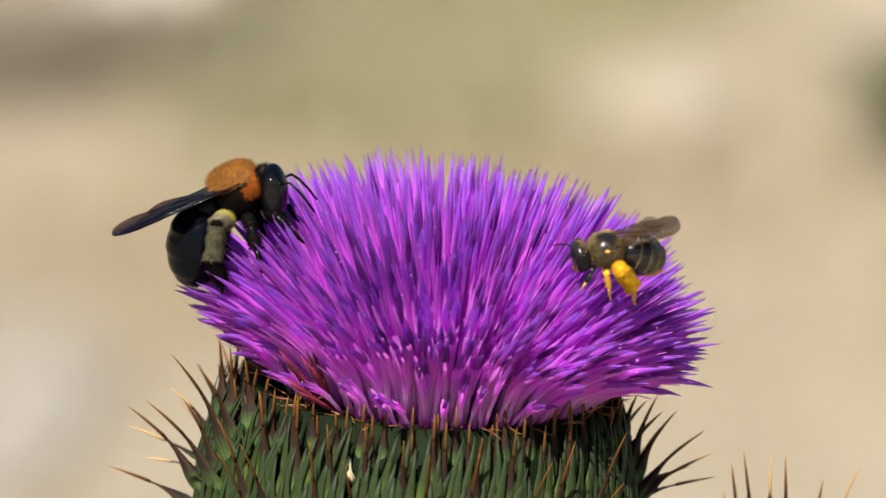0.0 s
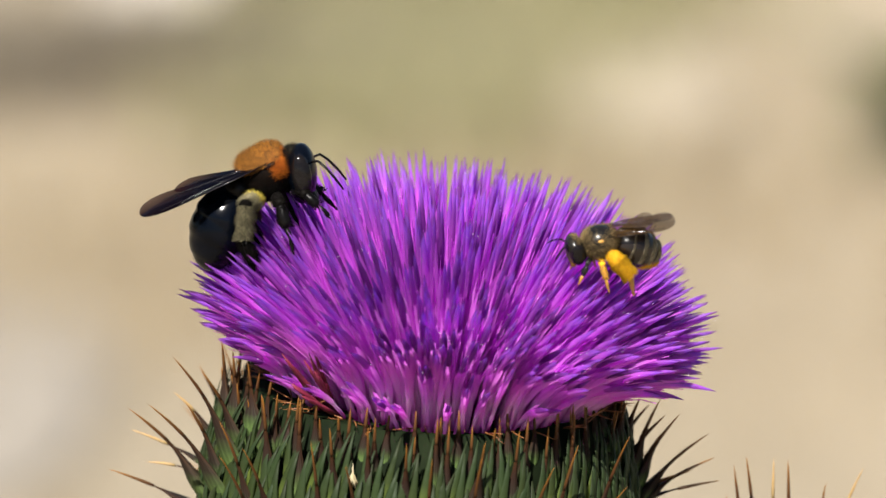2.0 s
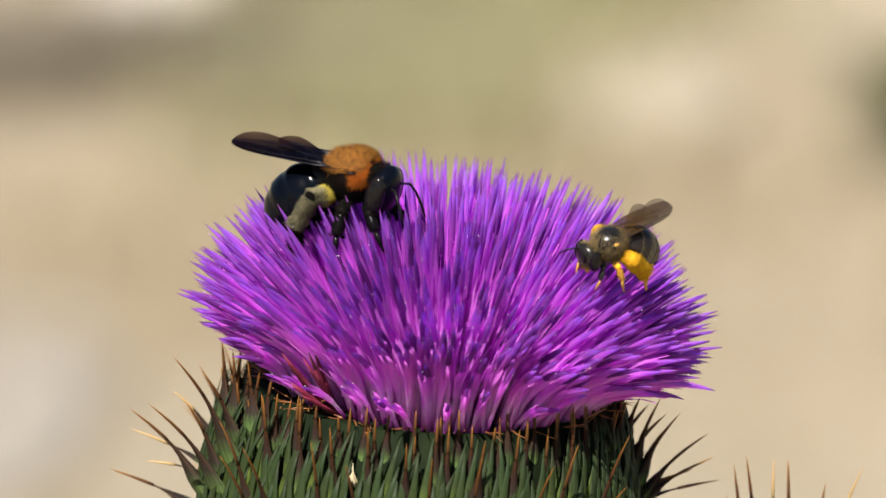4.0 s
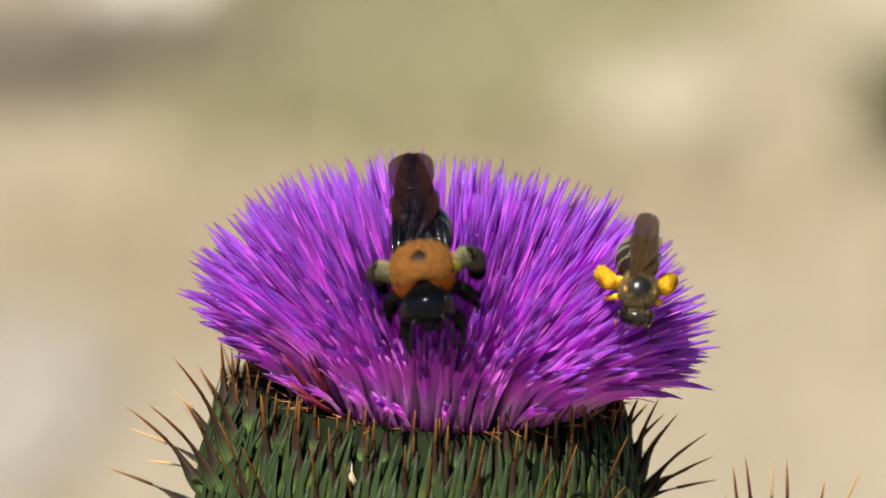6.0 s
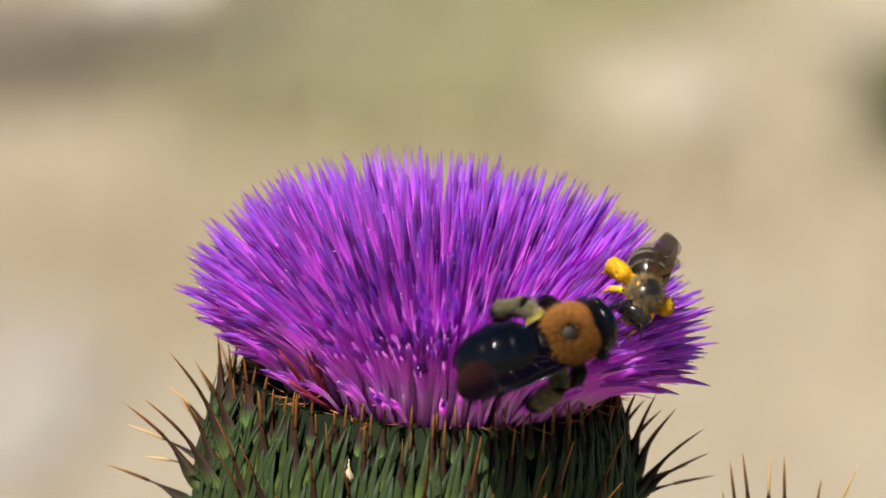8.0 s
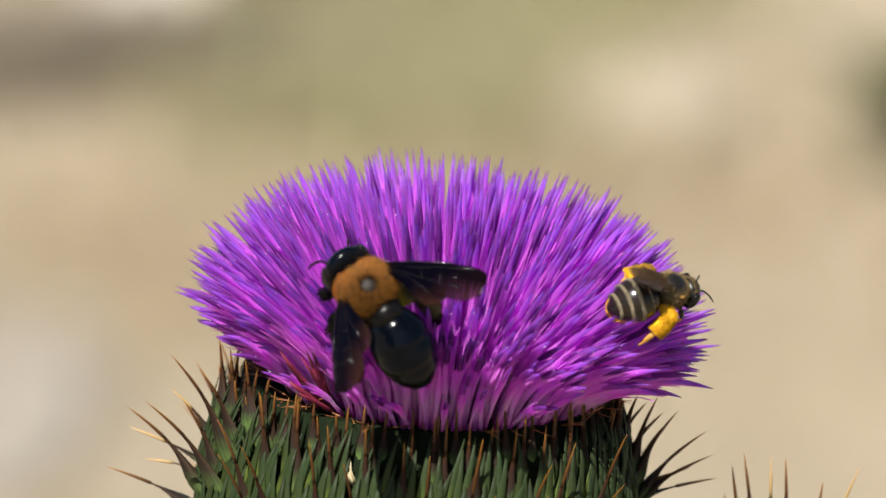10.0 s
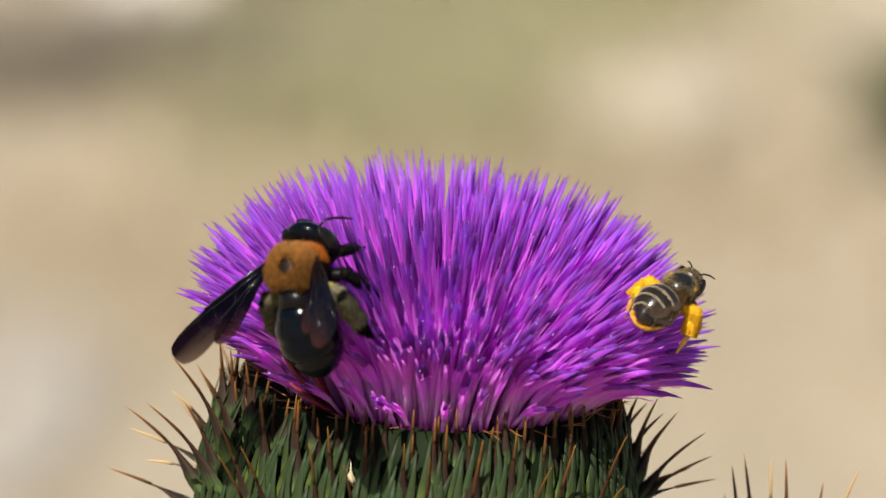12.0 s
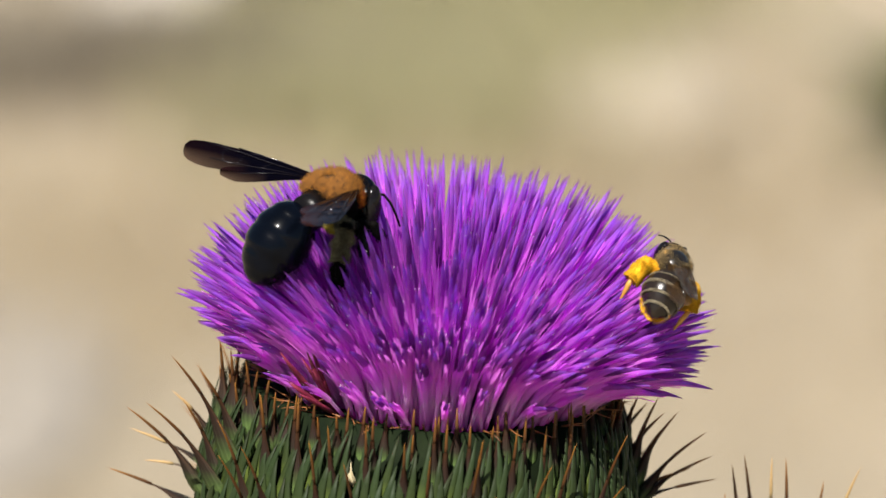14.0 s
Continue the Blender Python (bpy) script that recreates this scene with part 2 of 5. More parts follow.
# ---- ground ----
def ground():
    m = Mat("dry_ground", 0.9)
    big, fine = m.noise(2.2, 3.0), m.noise(60.0, 6.0)
    c = m.ramp(big, [(0.30, (0.211, 0.175, 0.119)), (0.50, (0.245, 0.201, 0.139)), (0.72, (0.281, 0.231, 0.159))])
    c = m.mix(m.math("MULTIPLY", fine, 0.25), c, (0.234, 0.187, 0.122))
    m.colour(c).bump(fine, 0.01, 0.7)
    bm = bmesh.new()
    # rings of vertices that widen towards the horizon
    radii = [0.0] + [0.35 * 1.16 ** k for k in range(60)]
    rings = []
    for r in radii:
        count = 1 if r == 0 else 96
        ring = []
        for k in range(count):
            a = k * math.tau / 96
            x, y = r * math.cos(a), r * math.sin(a)
            h = 0.02 * noise.noise((x * 1.3, y * 1.3, 0)) + 0.006 * noise.noise((x * 7, y * 7, 3)) if r < 30 else 0.0
            ring.append(bm.verts.new((x, y, h - 0.01)))
        rings.append(ring)
    for k in range(96):
        bm.faces.new((rings[0][0], rings[1][k], rings[1][(k + 1) % 96]))
    for a, b in zip(rings[1:], rings[2:]):
        for k in range(96):
            bm.faces.new((a[k], b[k], b[(k + 1) % 96], a[(k + 1) % 96]))
    ob = new("ground", finish("ground", bm, m.m))
    tagged(ob, "dry sandy ground with straw-coloured and olive patches", "ground", kind="structure")
    return ob


ground()

# ---- thistle ----
PROFILE = [(0, 26.5), (10, 26.2), (19.9, 24.8), (25.0, 22.2), (29.0, 18.3), (31.8, 14.3), (33.4, 10.2), (33, 5.5), (30.5, 1.5)]


def profile_at(s):
    """The point of the flower's outline at the share s of its length, as radius and height."""
    lengths = [math.dist(a, b) for a, b in zip(PROFILE, PROFILE[1:])]
    left = s * sum(lengths)
    for (a, b), d in zip(zip(PROFILE, PROFILE[1:]), lengths):
        if left <= d:
            k = left / d
            return a[0] + (b[0] - a[0]) * k, a[1] + (b[1] - a[1]) * k
        left -= d
    return PROFILE[-1]


FLORET_STEPS = ((0.0, 0.30), (0.35, 0.33), (0.50, 0.38), (0.62, 0.46), (0.68, 0.34), (0.76, 0.35), (0.84, 0.31), (0.90, 0.22), (0.95, 0.13), (1.0, 0.02))


def floret_mesh(bm, m, bend, rng, lobes=5):
    """One tubular floret of unit length along z: a slim tube, its strap-like lobes, the dark anther tube and the pointed style."""
    def at(t):
        return Vector((-bend * 4 * t * (1 - t), 0, t))

    mark = len(bm.verts)
    sides = 7
    n = len(FLORET_STEPS)
    tube(bm, [at(t) for t, r in FLORET_STEPS], [1.0] * n, sides)
    bm.verts.ensure_lookup_table()
    uv = bm.loops.layers.uv["along"]
    for i, (t, r) in enumerate(FLORET_STEPS):
        c = at(t)
        for k in range(sides):
            a = k * math.tau / sides
            w = r * (1 + (0.10 if t > 0.5 else 0.0) * (-1) ** k)
            bm.verts[mark + i * sides + k].co = Vector((c.x + w * math.cos(a), w * math.sin(a), t))
    for f in bm.faces:
        for loop in f.loops:
            loop[uv].uv = (loop[uv].uv.x, loop.vert.co.z)
    turn = rng.uniform(0, 6.28)
    for k in range(lobes):
        a = turn + k * math.tau / lobes + rng.uniform(-0.3, 0.3)
        top = rng.uniform(0.70, 0.88)
        out = rng.uniform(0.0, 0.55)
        twist = rng.uniform(-0.35, 0.35)
        prev = None
        for j, g in enumerate((0.0, 0.35, 0.75, 1.0)):
            t = 0.34 + (top - 0.34) * g
            b = a + twist * g
            c = at(t) + Vector((math.cos(b), math.sin(b), 0)) * (0.36 + 0.12 * g + out * g ** 1.6)
            side = Vector((-math.sin(b), math.cos(b), 0)) * (0.28, 0.30, 0.26, 0.07)[j]
            ridge = Vector((math.cos(b), math.sin(b), 0)) * 0.07
            row = (bm.verts.new(c - side), bm.verts.new(c + ridge), bm.verts.new(c + side))
            if prev:
                for q in (0, 1):
                    f = bm.faces.new((prev[0][q], prev[0][q + 1], row[q + 1], row[q]))
                    for loop, gg in zip(f.loops, (prev[1], prev[1], g, g)):
                        loop[uv].uv = (0.5, 0.36 + 0.30 * gg)
            prev = (row, g)
    if m is not None:
        bm.verts.ensure_lookup_table()
        for w in bm.verts[mark:]:
            w.co = m @ w.co


def floret_places(rng):
    """Foot-to-tip poses of all florets, spread evenly over the flower's outline."""
    table = []
    total = 0.0
    for k in range(400):
        r, z = profile_at((k + 0.5) / 400)
        total += max(r, 0.4) * (1.0 if k < 330 else 0.8)
        table.append(total)
    out = []
    count = 1040
    step = 0
    for i in range(count):
        goal = (i + 0.5) / count * total
        while table[step] < goal:
            step += 1
        s = min(0.999, max(0.0, (step + rng.uniform(-4, 4)) / 400))
        r, z = profile_at(s)
        a = i * 2.399963 + rng.gauss(0, 0.06)
        # a parting in the florets
        gap = (a - radians(-134) + math.pi) % math.tau - math.pi
        if s > 0.62 and abs(gap) < 0.30:
            a += (0.09 if gap > 0 else -0.09) * (1 - abs(gap) / 0.30) * (s - 0.62) / 0.38
            if abs(gap) < 0.04 and s > 0.85:
                continue
        # the sunny side stands more upright
        near = max(0.0, -math.sin(a)) ** 1.5
        lift = rng.uniform(0.9, 1.4) if s > 0.84 else 1.0
        west = max(0.0, -math.cos(a)) * max(0.0, s - 0.6) / 0.4
        east = max(0.0, math.cos(a)) * min(1.0, s / 0.5) * max(0.0, 1 - max(0.0, s - 0.6) / 0.3)
        r, z = r * (1 - 0.07 * west - 0.025 * east), z + 3.5 * west - 0.5 * east
        r, z = r * 0.985 * (1 - 0.09 * near * s), z * 0.985 + 8.5 * near * s ** 2.2 * lift
        long = 1.018 + rng.gauss(0, 0.024)
        foot_r, foot_z = 18.6 * s ** 0.95, -0.4 - 0.4 * s
        tip = Vector((math.cos(a) * r, math.sin(a) * r, z))
        foot = Vector((math.cos(a) * foot_r, math.sin(a) * foot_r, foot_z))
        tip = foot + (tip - foot) * long + Vector((rng.gauss(0, 0.35 + 0.35 * s * s), rng.gauss(0, 0.35 + 0.35 * s * s), rng.gauss(0, 0.3 + 0.25 * s * s)))
        z_axis = (tip - foot).normalized()
        x_axis = Vector((math.cos(a), math.sin(a), 0)) + 0.01 * Vector((1, 0, 0))
        x_axis = (x_axis - z_axis * x_axis.dot(z_axis)).normalized()
        y_axis = z_axis.cross(x_axis)
        turn = Matrix((x_axis, y_axis, z_axis)).transposed().to_4x4()
        w = MM * rng.uniform(1.0, 1.25)
        m = Matrix.Translation(foot * MM) @ turn @ Matrix.Diagonal((w, w, (tip - foot).length * MM, 1))
        out.append((m, s, tip))
    # short florets that spill over the rim
    for i in range(110):
        a = (i + rng.uniform(-0.4, 0.4)) * math.tau / 110
        gap = (a - radians(-134) + math.pi) % math.tau - math.pi
        if abs(gap) < 0.05:
            continue
        near = max(0.0, -math.sin(a)) ** 1.5
        if rng.random() > 0.25 + near:
            continue
        r = rng.uniform(25.5, 30.5) - 0.8 * near - 2.5 * max(0.0, -math.cos(a))
        foot = Vector((math.cos(a) * 18.8, math.sin(a) * 18.8, rng.uniform(-0.4, 0.6)))
        b = a + rng.gauss(0, 0.035)
        tip = Vector((math.cos(b) * r, math.sin(b) * r, rng.uniform(2.0, 9.0) + 3.0 * near))
        z_axis = (tip - foot).normalized()
        x_axis = Vector((math.cos(a), math.sin(a), 0))
        x_axis = (x_axis - z_axis * x_axis.dot(z_axis)).normalized()
        turn = Matrix((x_axis, z_axis.cross(x_axis), z_axis)).transposed().to_4x4()
        w = MM * rng.uniform(0.7, 0.9)
        out.append((Matrix.Translation(foot * MM) @ turn @ Matrix.Diagonal((w, w, (tip - foot).length * MM, 1)), 0.5, tip))
    return out


BRACT_RINGS = [  # foot radius and height, tip radius and height, share of the spine, half width, how many
    (22.4, -4.0, 22.4, 3.2, 0.34, 1.0, 46), (23.6, -6.5, 24.0, 2.8, 0.34, 1.2, 40), (24.7, -10.0, 26.6, 2.6, 0.34, 1.5, 34), (25.2, -14.5, 30.5, 0.5, 0.42, 1.6, 26),
    (25.8, -18.0, 35.0, -4.0, 0.42, 1.8, 24), (25.5, -22.0, 38.8, -11.0, 0.42, 1.8, 24), (23.6, -26.0, 40.0, -18.0, 0.40, 1.8, 24),
    (19.5, -29.5, 35.0, -25.0, 0.40, 1.6, 22), (13.5, -32.5, 27.0, -32.0, 0.40, 1.5, 16)]
SCALE_RINGS = [(-8.8, 0.9, -9), (-10.4, 1.0, -6), (-12.2, 1.3, -5), (-14.0, 1.4, -4), (-16.0, 1.55, -2), (-18.4, 1.7, 0), (-21.2, 1.8, 3), (-24.6, 1.8, 8)]


def bract_curve(ring):
    """The curve of a bract in its own x (outwards) and z (up)."""
    r0, z0, r1, z1 = ring[:4]
    a, d = Vector((0, 0, 0)), Vector((r1 - r0, 0, z1 - z0))
    mid = Vector((0.22 * d.x + 0.3, 0, 0.52 * max(d.z, 4.0)))
    return lambda t: (a * (1 - t) ** 2 + mid * 2 * t * (1 - t) + d * t * t) * MM


def bract_meshes(ring, needle=None):
    """The keeled blade of a bract, which narrows smoothly into its long spine."""
    at = bract_curve(ring)
    share, half = 1 - ring[4], ring[5]
    bm = bmesh.new()
    uv = bm.loops.layers.uv.new("along")
    rows = []
    ts = [0.0, 0.12, 0.25, 0.38, 0.5, 0.62, 0.74, 0.87, 1.0]
    end = 0.27
    for t in ts:
        c = at(t * share)
        grow = min(1.0, 0.6 + 1.4 * t)
        fade = 0.5 + 0.5 * math.cos(math.pi * min(1.0, max(0.0, t - 0.25) / 0.75) ** 0.9)
        w = (end + (half * grow - end) * fade) * MM
        h = end + (max(0.75, 0.62 * half) * grow - end) * fade
        front, back = h * MM, (0.45 * h * fade + 0.9 * end * (1 - fade)) * MM
        rows.append([bm.verts.new(c + Vector((x, y, 0))) for x, y in ((-0.1 * MM * (1 - t), -w), (front * 0.6, -w * 0.55), (front, 0), (front * 0.6, w * 0.55), (-0.1 * MM * (1 - t), w), (-back, 0))])
    for i in range(len(ts) - 1):
        for k in range(6):
            f = bm.faces.new((rows[i][k], rows[i][(k + 1) % 6], rows[i + 1][(k + 1) % 6], rows[i + 1][k]))
            us = (0, .25, .5, .75, 1, .5)
            for loop, (uu, vv) in zip(f.loops, ((us[k], ts[i]), (us[(k + 1) % 6], ts[i]), (us[(k + 1) % 6], ts[i + 1]), (us[k], ts[i + 1]))):
                loop[uv].uv = (uu, vv)
    blade = finish("bract", bm, BRACT)
    bm = bmesh.new()
    n = 7
    pts = [at(share * 0.985 + (1 - share * 0.985) * k / (n - 1)) for k in range(n)]
    tube(bm, pts, [x * MM for x in (0.20, 0.215, 0.195, 0.165, 0.125, 0.08, 0.012)], 6)
    spine = finish("spine", bm, needle or SPINE)
    return blade, spine


GLOBE = [(18.8, 0.1), (21.4, 0.6), (23.2, -3.5), (24.7, -9), (25.8, -17), (25.4, -22), (22.7, -27), (16, -31.5), (8, -34), (5.5, -36)]


def globe_radius(z):
    """The radius of the green head at a height, in millimetres."""
    for (r0, z0), (r1, z1) in zip(GLOBE[1:], GLOBE[2:]):
        if z1 <= z <= z0:
            return r0 + (r1 - r0) * (z - z0) / (z1 - z0)
    return 5.5


LEAN = -2.0  # how far the green head stands aside of the florets, in millimetres


def lathe(profile, sides=64, cap=True):
    bm = bmesh.new()
    rings = [[bm.verts.new((r * MM * math.cos(k * math.tau / sides) + LEAN * MM, r * MM * math.sin(k * math.tau / sides), z * MM)) for k in range(sides)] for r, z in profile]
    for a, b in zip(rings, rings[1:]):
        for k in range(sides):
            bm.faces.new((a[k], a[(k + 1) % sides], b[(k + 1) % sides], b[k]))
    if cap:
        bm.faces.new(rings[0][::-1])
        bm.faces.new(rings[-1])
    return bm


def stem(parent, x, y, top, label):
    """A winged stalk from the head down to the soil, in the thing's space."""
    bm = bmesh.new()
    n = 22
    pts = [Vector((x * (k / (n - 1)) ** 1.5, y * (k / (n - 1)) ** 1.5, top + (-0.76 - top) * k / (n - 1))) for k in range(n)]
    tube(bm, pts, [(4.2 + 2.6 * k / (n - 1)) * MM for k in range(n)], 12)
    for w in range(4):
        a = w * math.tau / 4
        d = Vector((math.cos(a), math.sin(a), 0))
        row = [(bm.verts.new(p + d * 3.5 * MM), bm.verts.new(p + d * (8 + 4 * ((k * 7 + w * 3) % 5) / 4) * MM + Vector((0, 0, 0.002 * (k % 2))))) for k, p in enumerate(pts)]
        for a1, b1 in zip(row, row[1:]):
            bm.faces.new((a1[0], a1[1], b1[1], b1[0]))
    return part("stem", bm, STEM, parent, label)


def bract(parent, blade, spine, m):
    ob = new("bract", blade)
    ob.parent = parent
    ob.matrix_basis = m
    new("spine", spine).parent = ob
    return ob


def bracts(parent, rings, rng, big=1.0, sides=True):
    for j, ring in enumerate(rings):
        variants = [bract_meshes(ring), bract_meshes((*ring[:2], ring[2] + 1.0, ring[3] - 1.0, *ring[4:])),
                    bract_meshes((*ring[:2], ring[2] - 0.8, ring[3] + 0.6, *ring[4:]))]
        for k in range(ring[6]):
            blade, spine = variants[rng.randrange(3)]
            a = (k + (j % 2) * 0.5 + rng.uniform(-0.2, 0.2)) * math.tau / ring[6]
            turn, tilt = rng.gauss(0, 4), rng.gauss(0, 3.0)
            s = big * rng.uniform(0.92, 1.06)
            if not sides and abs(math.sin(a)) < 0.55 and ring[1] < -9:
                continue
            bract(parent, blade, spine, Matrix.Translation(Vector((math.cos(a) * ring[0] + LEAN, math.sin(a) * ring[0], ring[1])) * MM * big)
                  @ pose(0, 0, 0, 0, tilt, math.degrees(a) + turn) @ Matrix.Diagonal((s, s, s, 1)))


# bracts that stand out at the head's two sides: bearing, foot radius and height, tip radius and height, half width
WEST_BRACTS = [(-154, 24.6, -9.3, 34.3, 6.7, 1.9), (157, 25.0, -12.0, 30.5, -1.8, 1.4), (-155, 24.2, -6.6, 30.0, 4.3, 1.6), (-161, 25.0, -12.2, 30.8, -0.3, 1.6), (-158, 25.1, -13.3, 36.2, 0.2, 1.9),
              (-172, 25.5, -15.0, 36.5, -2.9, 1.9), (-179, 27.9, -17.4, 38.2, -12.1, 1.9), (177, 28.2, -12.2, 35.9, -7.6, 0.9), (177, 27.4, -13.6, 33.8, -11.6, 0.9), (-170, 24.1, -5.4, 25.6, 6.2, 1.6),
              (-162, 23.7, -4.5, 25.0, 6.0, 1.6), (-150, 23.5, -3.9, 25.2, 5.8, 1.7), (172, 24.2, -6.8, 25.4, 0.6, 1.1), (-142, 24.0, -5.2, 25.3, 2.8, 1.5), (-134, 23.9, -4.4, 23.5, 2.7, 1.4),
              (177, 24.9, -9.1, 30.9, -2.4, 0.9)]
EAST_BRACTS = [(0, 25.2, -10.8, 28.8, 0.7, 1.6), (1, 24.7, -8.8, 29.6, -1.5, 1.2), (0, 25.6, -12.2, 31.3, -1.1, 1.7), (0, 26.3, -12.2, 29.4, -3.4, 1.4), (0, 27.1, -14.2, 35.0, -3.4, 1.8),
              (0, 28.5, -14.2, 35.9, -6.4, 1.7), (2, 29.8, -13.6, 36.8, -9.7, 1.4), (0, 28.4, -12.7, 31.5, -8.8, 1.2), (0, 24.5, -5.8, 26.3, 0.7, 1.3), (-13, 23.7, -4.5, 25.1, 1.7, 1.3),
              (11, 24.4, -7.8, 28.2, -1.7, 1.0), (-20, 23.8, -4.5, 24.5, 1.3, 1.3), (2, 27.7, -13.0, 33.4, -8.5, 1.2), (0, 25.5, -10.1, 27.4, -2.4, 1.5), (-16, 24.7, -10.5, 25.1, -4.3, 1.3),
              (-30, 25.2, -12.6, 25.4, -6.9, 1.3)]


def side_bracts(parent):
    for bearing, r0, z0, r1, z1, half in WEST_BRACTS + EAST_BRACTS:
        r0 = min(r0, globe_radius(z0) + 0.5)
        blade, spine = bract_meshes((r0, z0, r1, z1, 0.34, half * 1.45), SPINE_PALE if half < 1 else SPINE)
        a = radians(bearing)
        bract(parent, blade, spine, Matrix.Translation(Vector((math.cos(a) * r0 + LEAN, math.sin(a) * r0, z0)) * MM) @ pose(0, 0, 0, 0, 0, bearing))


def thistle():
    rng = random.Random(5)
    root = new("thistle")
    root.matrix_basis = Matrix.Translation(BASE) @ pose(0, 0, 0, 0, 3.4, 0)
    tagged(root, "purple thistle in full bloom on a spiny green head", "thistle")
    part("involucre", lathe(GLOBE), CORE, root, "green globe under the bracts, blackened in place of shade")
    scales = bmesh.new()
    for j, (z, half, tilt) in enumerate(SCALE_RINGS):
        r = globe_radius(z) + 0.2
        for k in range(64):
            a = (k + 0.5 * (j % 2) + rng.uniform(-0.15, 0.15)) * math.tau / 64
            one = bmesh.new()
            tube(one, [(0, 0, -0.004), (0.0008, 0, 0.001), (0.0010, 0, 0.004), (0.0008, 0, 0.0070), (0.0001, 0, 0.0098)],
                 [half * 0.72 * MM, half * 0.75 * MM, half * 0.6 * MM, half * 0.34 * MM, 0.08 * MM], 8, 0.34, (1, 0, 0))
            one.transform(Matrix.Translation(Vector((math.cos(a) * r + LEAN, math.sin(a) * r, z)) * MM) @ pose(0, 0, 0, rng.gauss(-9, 7), tilt + 3 + rng.gauss(0, 1.5), math.degrees(a)))
            me = bpy.data.meshes.new("piece")
            one.to_mesh(me)
            one.free()
            scales.from_mesh(me)
            bpy.data.meshes.remove(me)
    tagged(part("scale_mass", scales, SCALE, root), "pale green ribbed scales between the spiny bracts", kind="stuff")
    hairs = bmesh.new()
    for k in range(80):
        a = rng.uniform(0, math.tau)
        p = Vector((math.cos(a) * 20.9, math.sin(a) * 20.9, 0.7 + rng.uniform(-0.5, 0.6))) * MM
        d = Vector((math.cos(a + rng.gauss(0, 0.7)), math.sin(a + rng.gauss(0, 0.7)), rng.uniform(-0.1, 0.5))).normalized()
        tube(hairs, [p, p + d * 2.0 * MM, p + (d * 3.6 + Vector((0, 0, rng.uniform(-0.5, 0.4)))) * MM], [0.11 * MM, 0.08 * MM, 0.02 * MM], 4)
    tagged(part("bristle_mass", hairs, BRISTLE, root), "rusty bristles round the florets' foot", kind="stuff")
    part("receptacle", lathe([(20.0, -5), (19.0, -1.0), (14, -0.2), (7, 0.2), (0.8, 0.2)][::-1], 48), PAPPUS, root, "dark crimson floret bed")
    stem(root, 0.02, 0.03, -0.034, "pale green winged stalk")
    bracts(root, BRACT_RINGS, rng, 1.0, False)
    side_bracts(root)
    return root


THISTLE = thistle()

# ---- the smaller head beside it ----
BUD_BRACTS = [(175, 4.5, -3.0, 5.8, 8.6, 0.9), (-165, 3.0, -2.0, 4.5, 10.4, 0.9), (-120, 2.0, -2.0, 1.9, 10.3, 0.7), (-70, 2.5, -2.0, 2.2, 10.2, 0.9),
              (-10, 6.0, -3.5, 10.2, 9.0, 0.7), (-170, 6.0, -4.5, 6.8, 5.4, 0.9), (20, 4.5, -3.0, 6.0, 6.0, 0.9)]


def thistle_bud(x, y, z, big, seed):
    rng = random.Random(seed)
    root = new("thistle_bud")
    root.matrix_basis = Matrix.Translation((x, y, z))
    tagged(root, "smaller closed thistle head with long brown spines", "thistle")
    k = big
    bm = lathe([(r * k, h * k) for r, h in ((2, -2), (9, -3), (16, -5), (22, -10), (25, -17), (24, -24), (18, -30), (9, -34), (5.5, -36))], 48)
    part("involucre", bm, CORE, root, "green closed globe, blackened in place of shade")
    stem(root, 0.01, 0.02, -0.034 * k, "pale green winged stalk")
    for bearing, r0, z0, r1, z1, half in BUD_BRACTS:
        blade, spine = bract_meshes((r0, z0, r1, z1, 0.45, half), SPINE_PALE if half < 0.8 else SPINE)
        a = radians(bearing)
        bract(root, blade, spine, Matrix.Translation(Vector((math.cos(a) * r0 - 2.0 * big, math.sin(a) * r0, z0)) * MM) @ pose(0, 0, 0, 0, 0, bearing))
    bracts(root, [(24, -15.0, 33, -9.0, 0.4, 1.8, 14), (24, -22.0, 37, -14.0, 0.4, 1.8, 16)], rng, big)
    return root


thistle_bud(0.0428, 0.002, 0.7312, 0.55, 3)

# ---- what lies on the ground behind, far out of focus ----
def blades(bm, rng, spots, height, width, lean=0.5):
    """Grass blades: narrow folded triangles that bend over."""
    for x, y, h in spots:
        a = rng.uniform(0, math.tau)
        d = Vector((math.cos(a), math.sin(a), 0))
        s = Vector((-d.y, d.x, 0)) * width * rng.uniform(0.6, 1.3)
        h *= height
        p0, p1, p2 = Vector((x, y, -0.02)), Vector((x, y, h * 0.6)) + d * h * 0.2 * lean, Vector((x, y, h * 0.9)) + d * h * lean * rng.uniform(0.4, 1.2)
        v = [bm.verts.new(q) for q in (p0 - s, p0 + s, p1 + s * 0.8, p1 - s * 0.8, p2)]
        bm.faces.new((v[0], v[1], v[2], v[3]))
        bm.faces.new((v[3], v[2], v[4]))


def patch(rng, cx, cy, rx, ry, count):
    return [(cx + rng.gauss(0, 0.5) * rx, cy + rng.gauss(0, 0.5) * ry, rng.uniform(0.4, 1.2)) for k in range(count)]


def grass(name, label, spots, height, width, low, high, rng):
    bm = bmesh.new()
    blades(bm, rng, spots, height, width)
    m = Mat(name + "_blade", 0.7)
    rnd = m.node("NewGeometry").outputs["Random Per Island"]
    c = m.mix(rnd, low, high)
    m.colour(c)
    m.translucent(0.25, c)
    ob = new(name, finish(name, bm, m.m, smooth=False))
    return tagged(ob, label, "grass", kind="stuff")


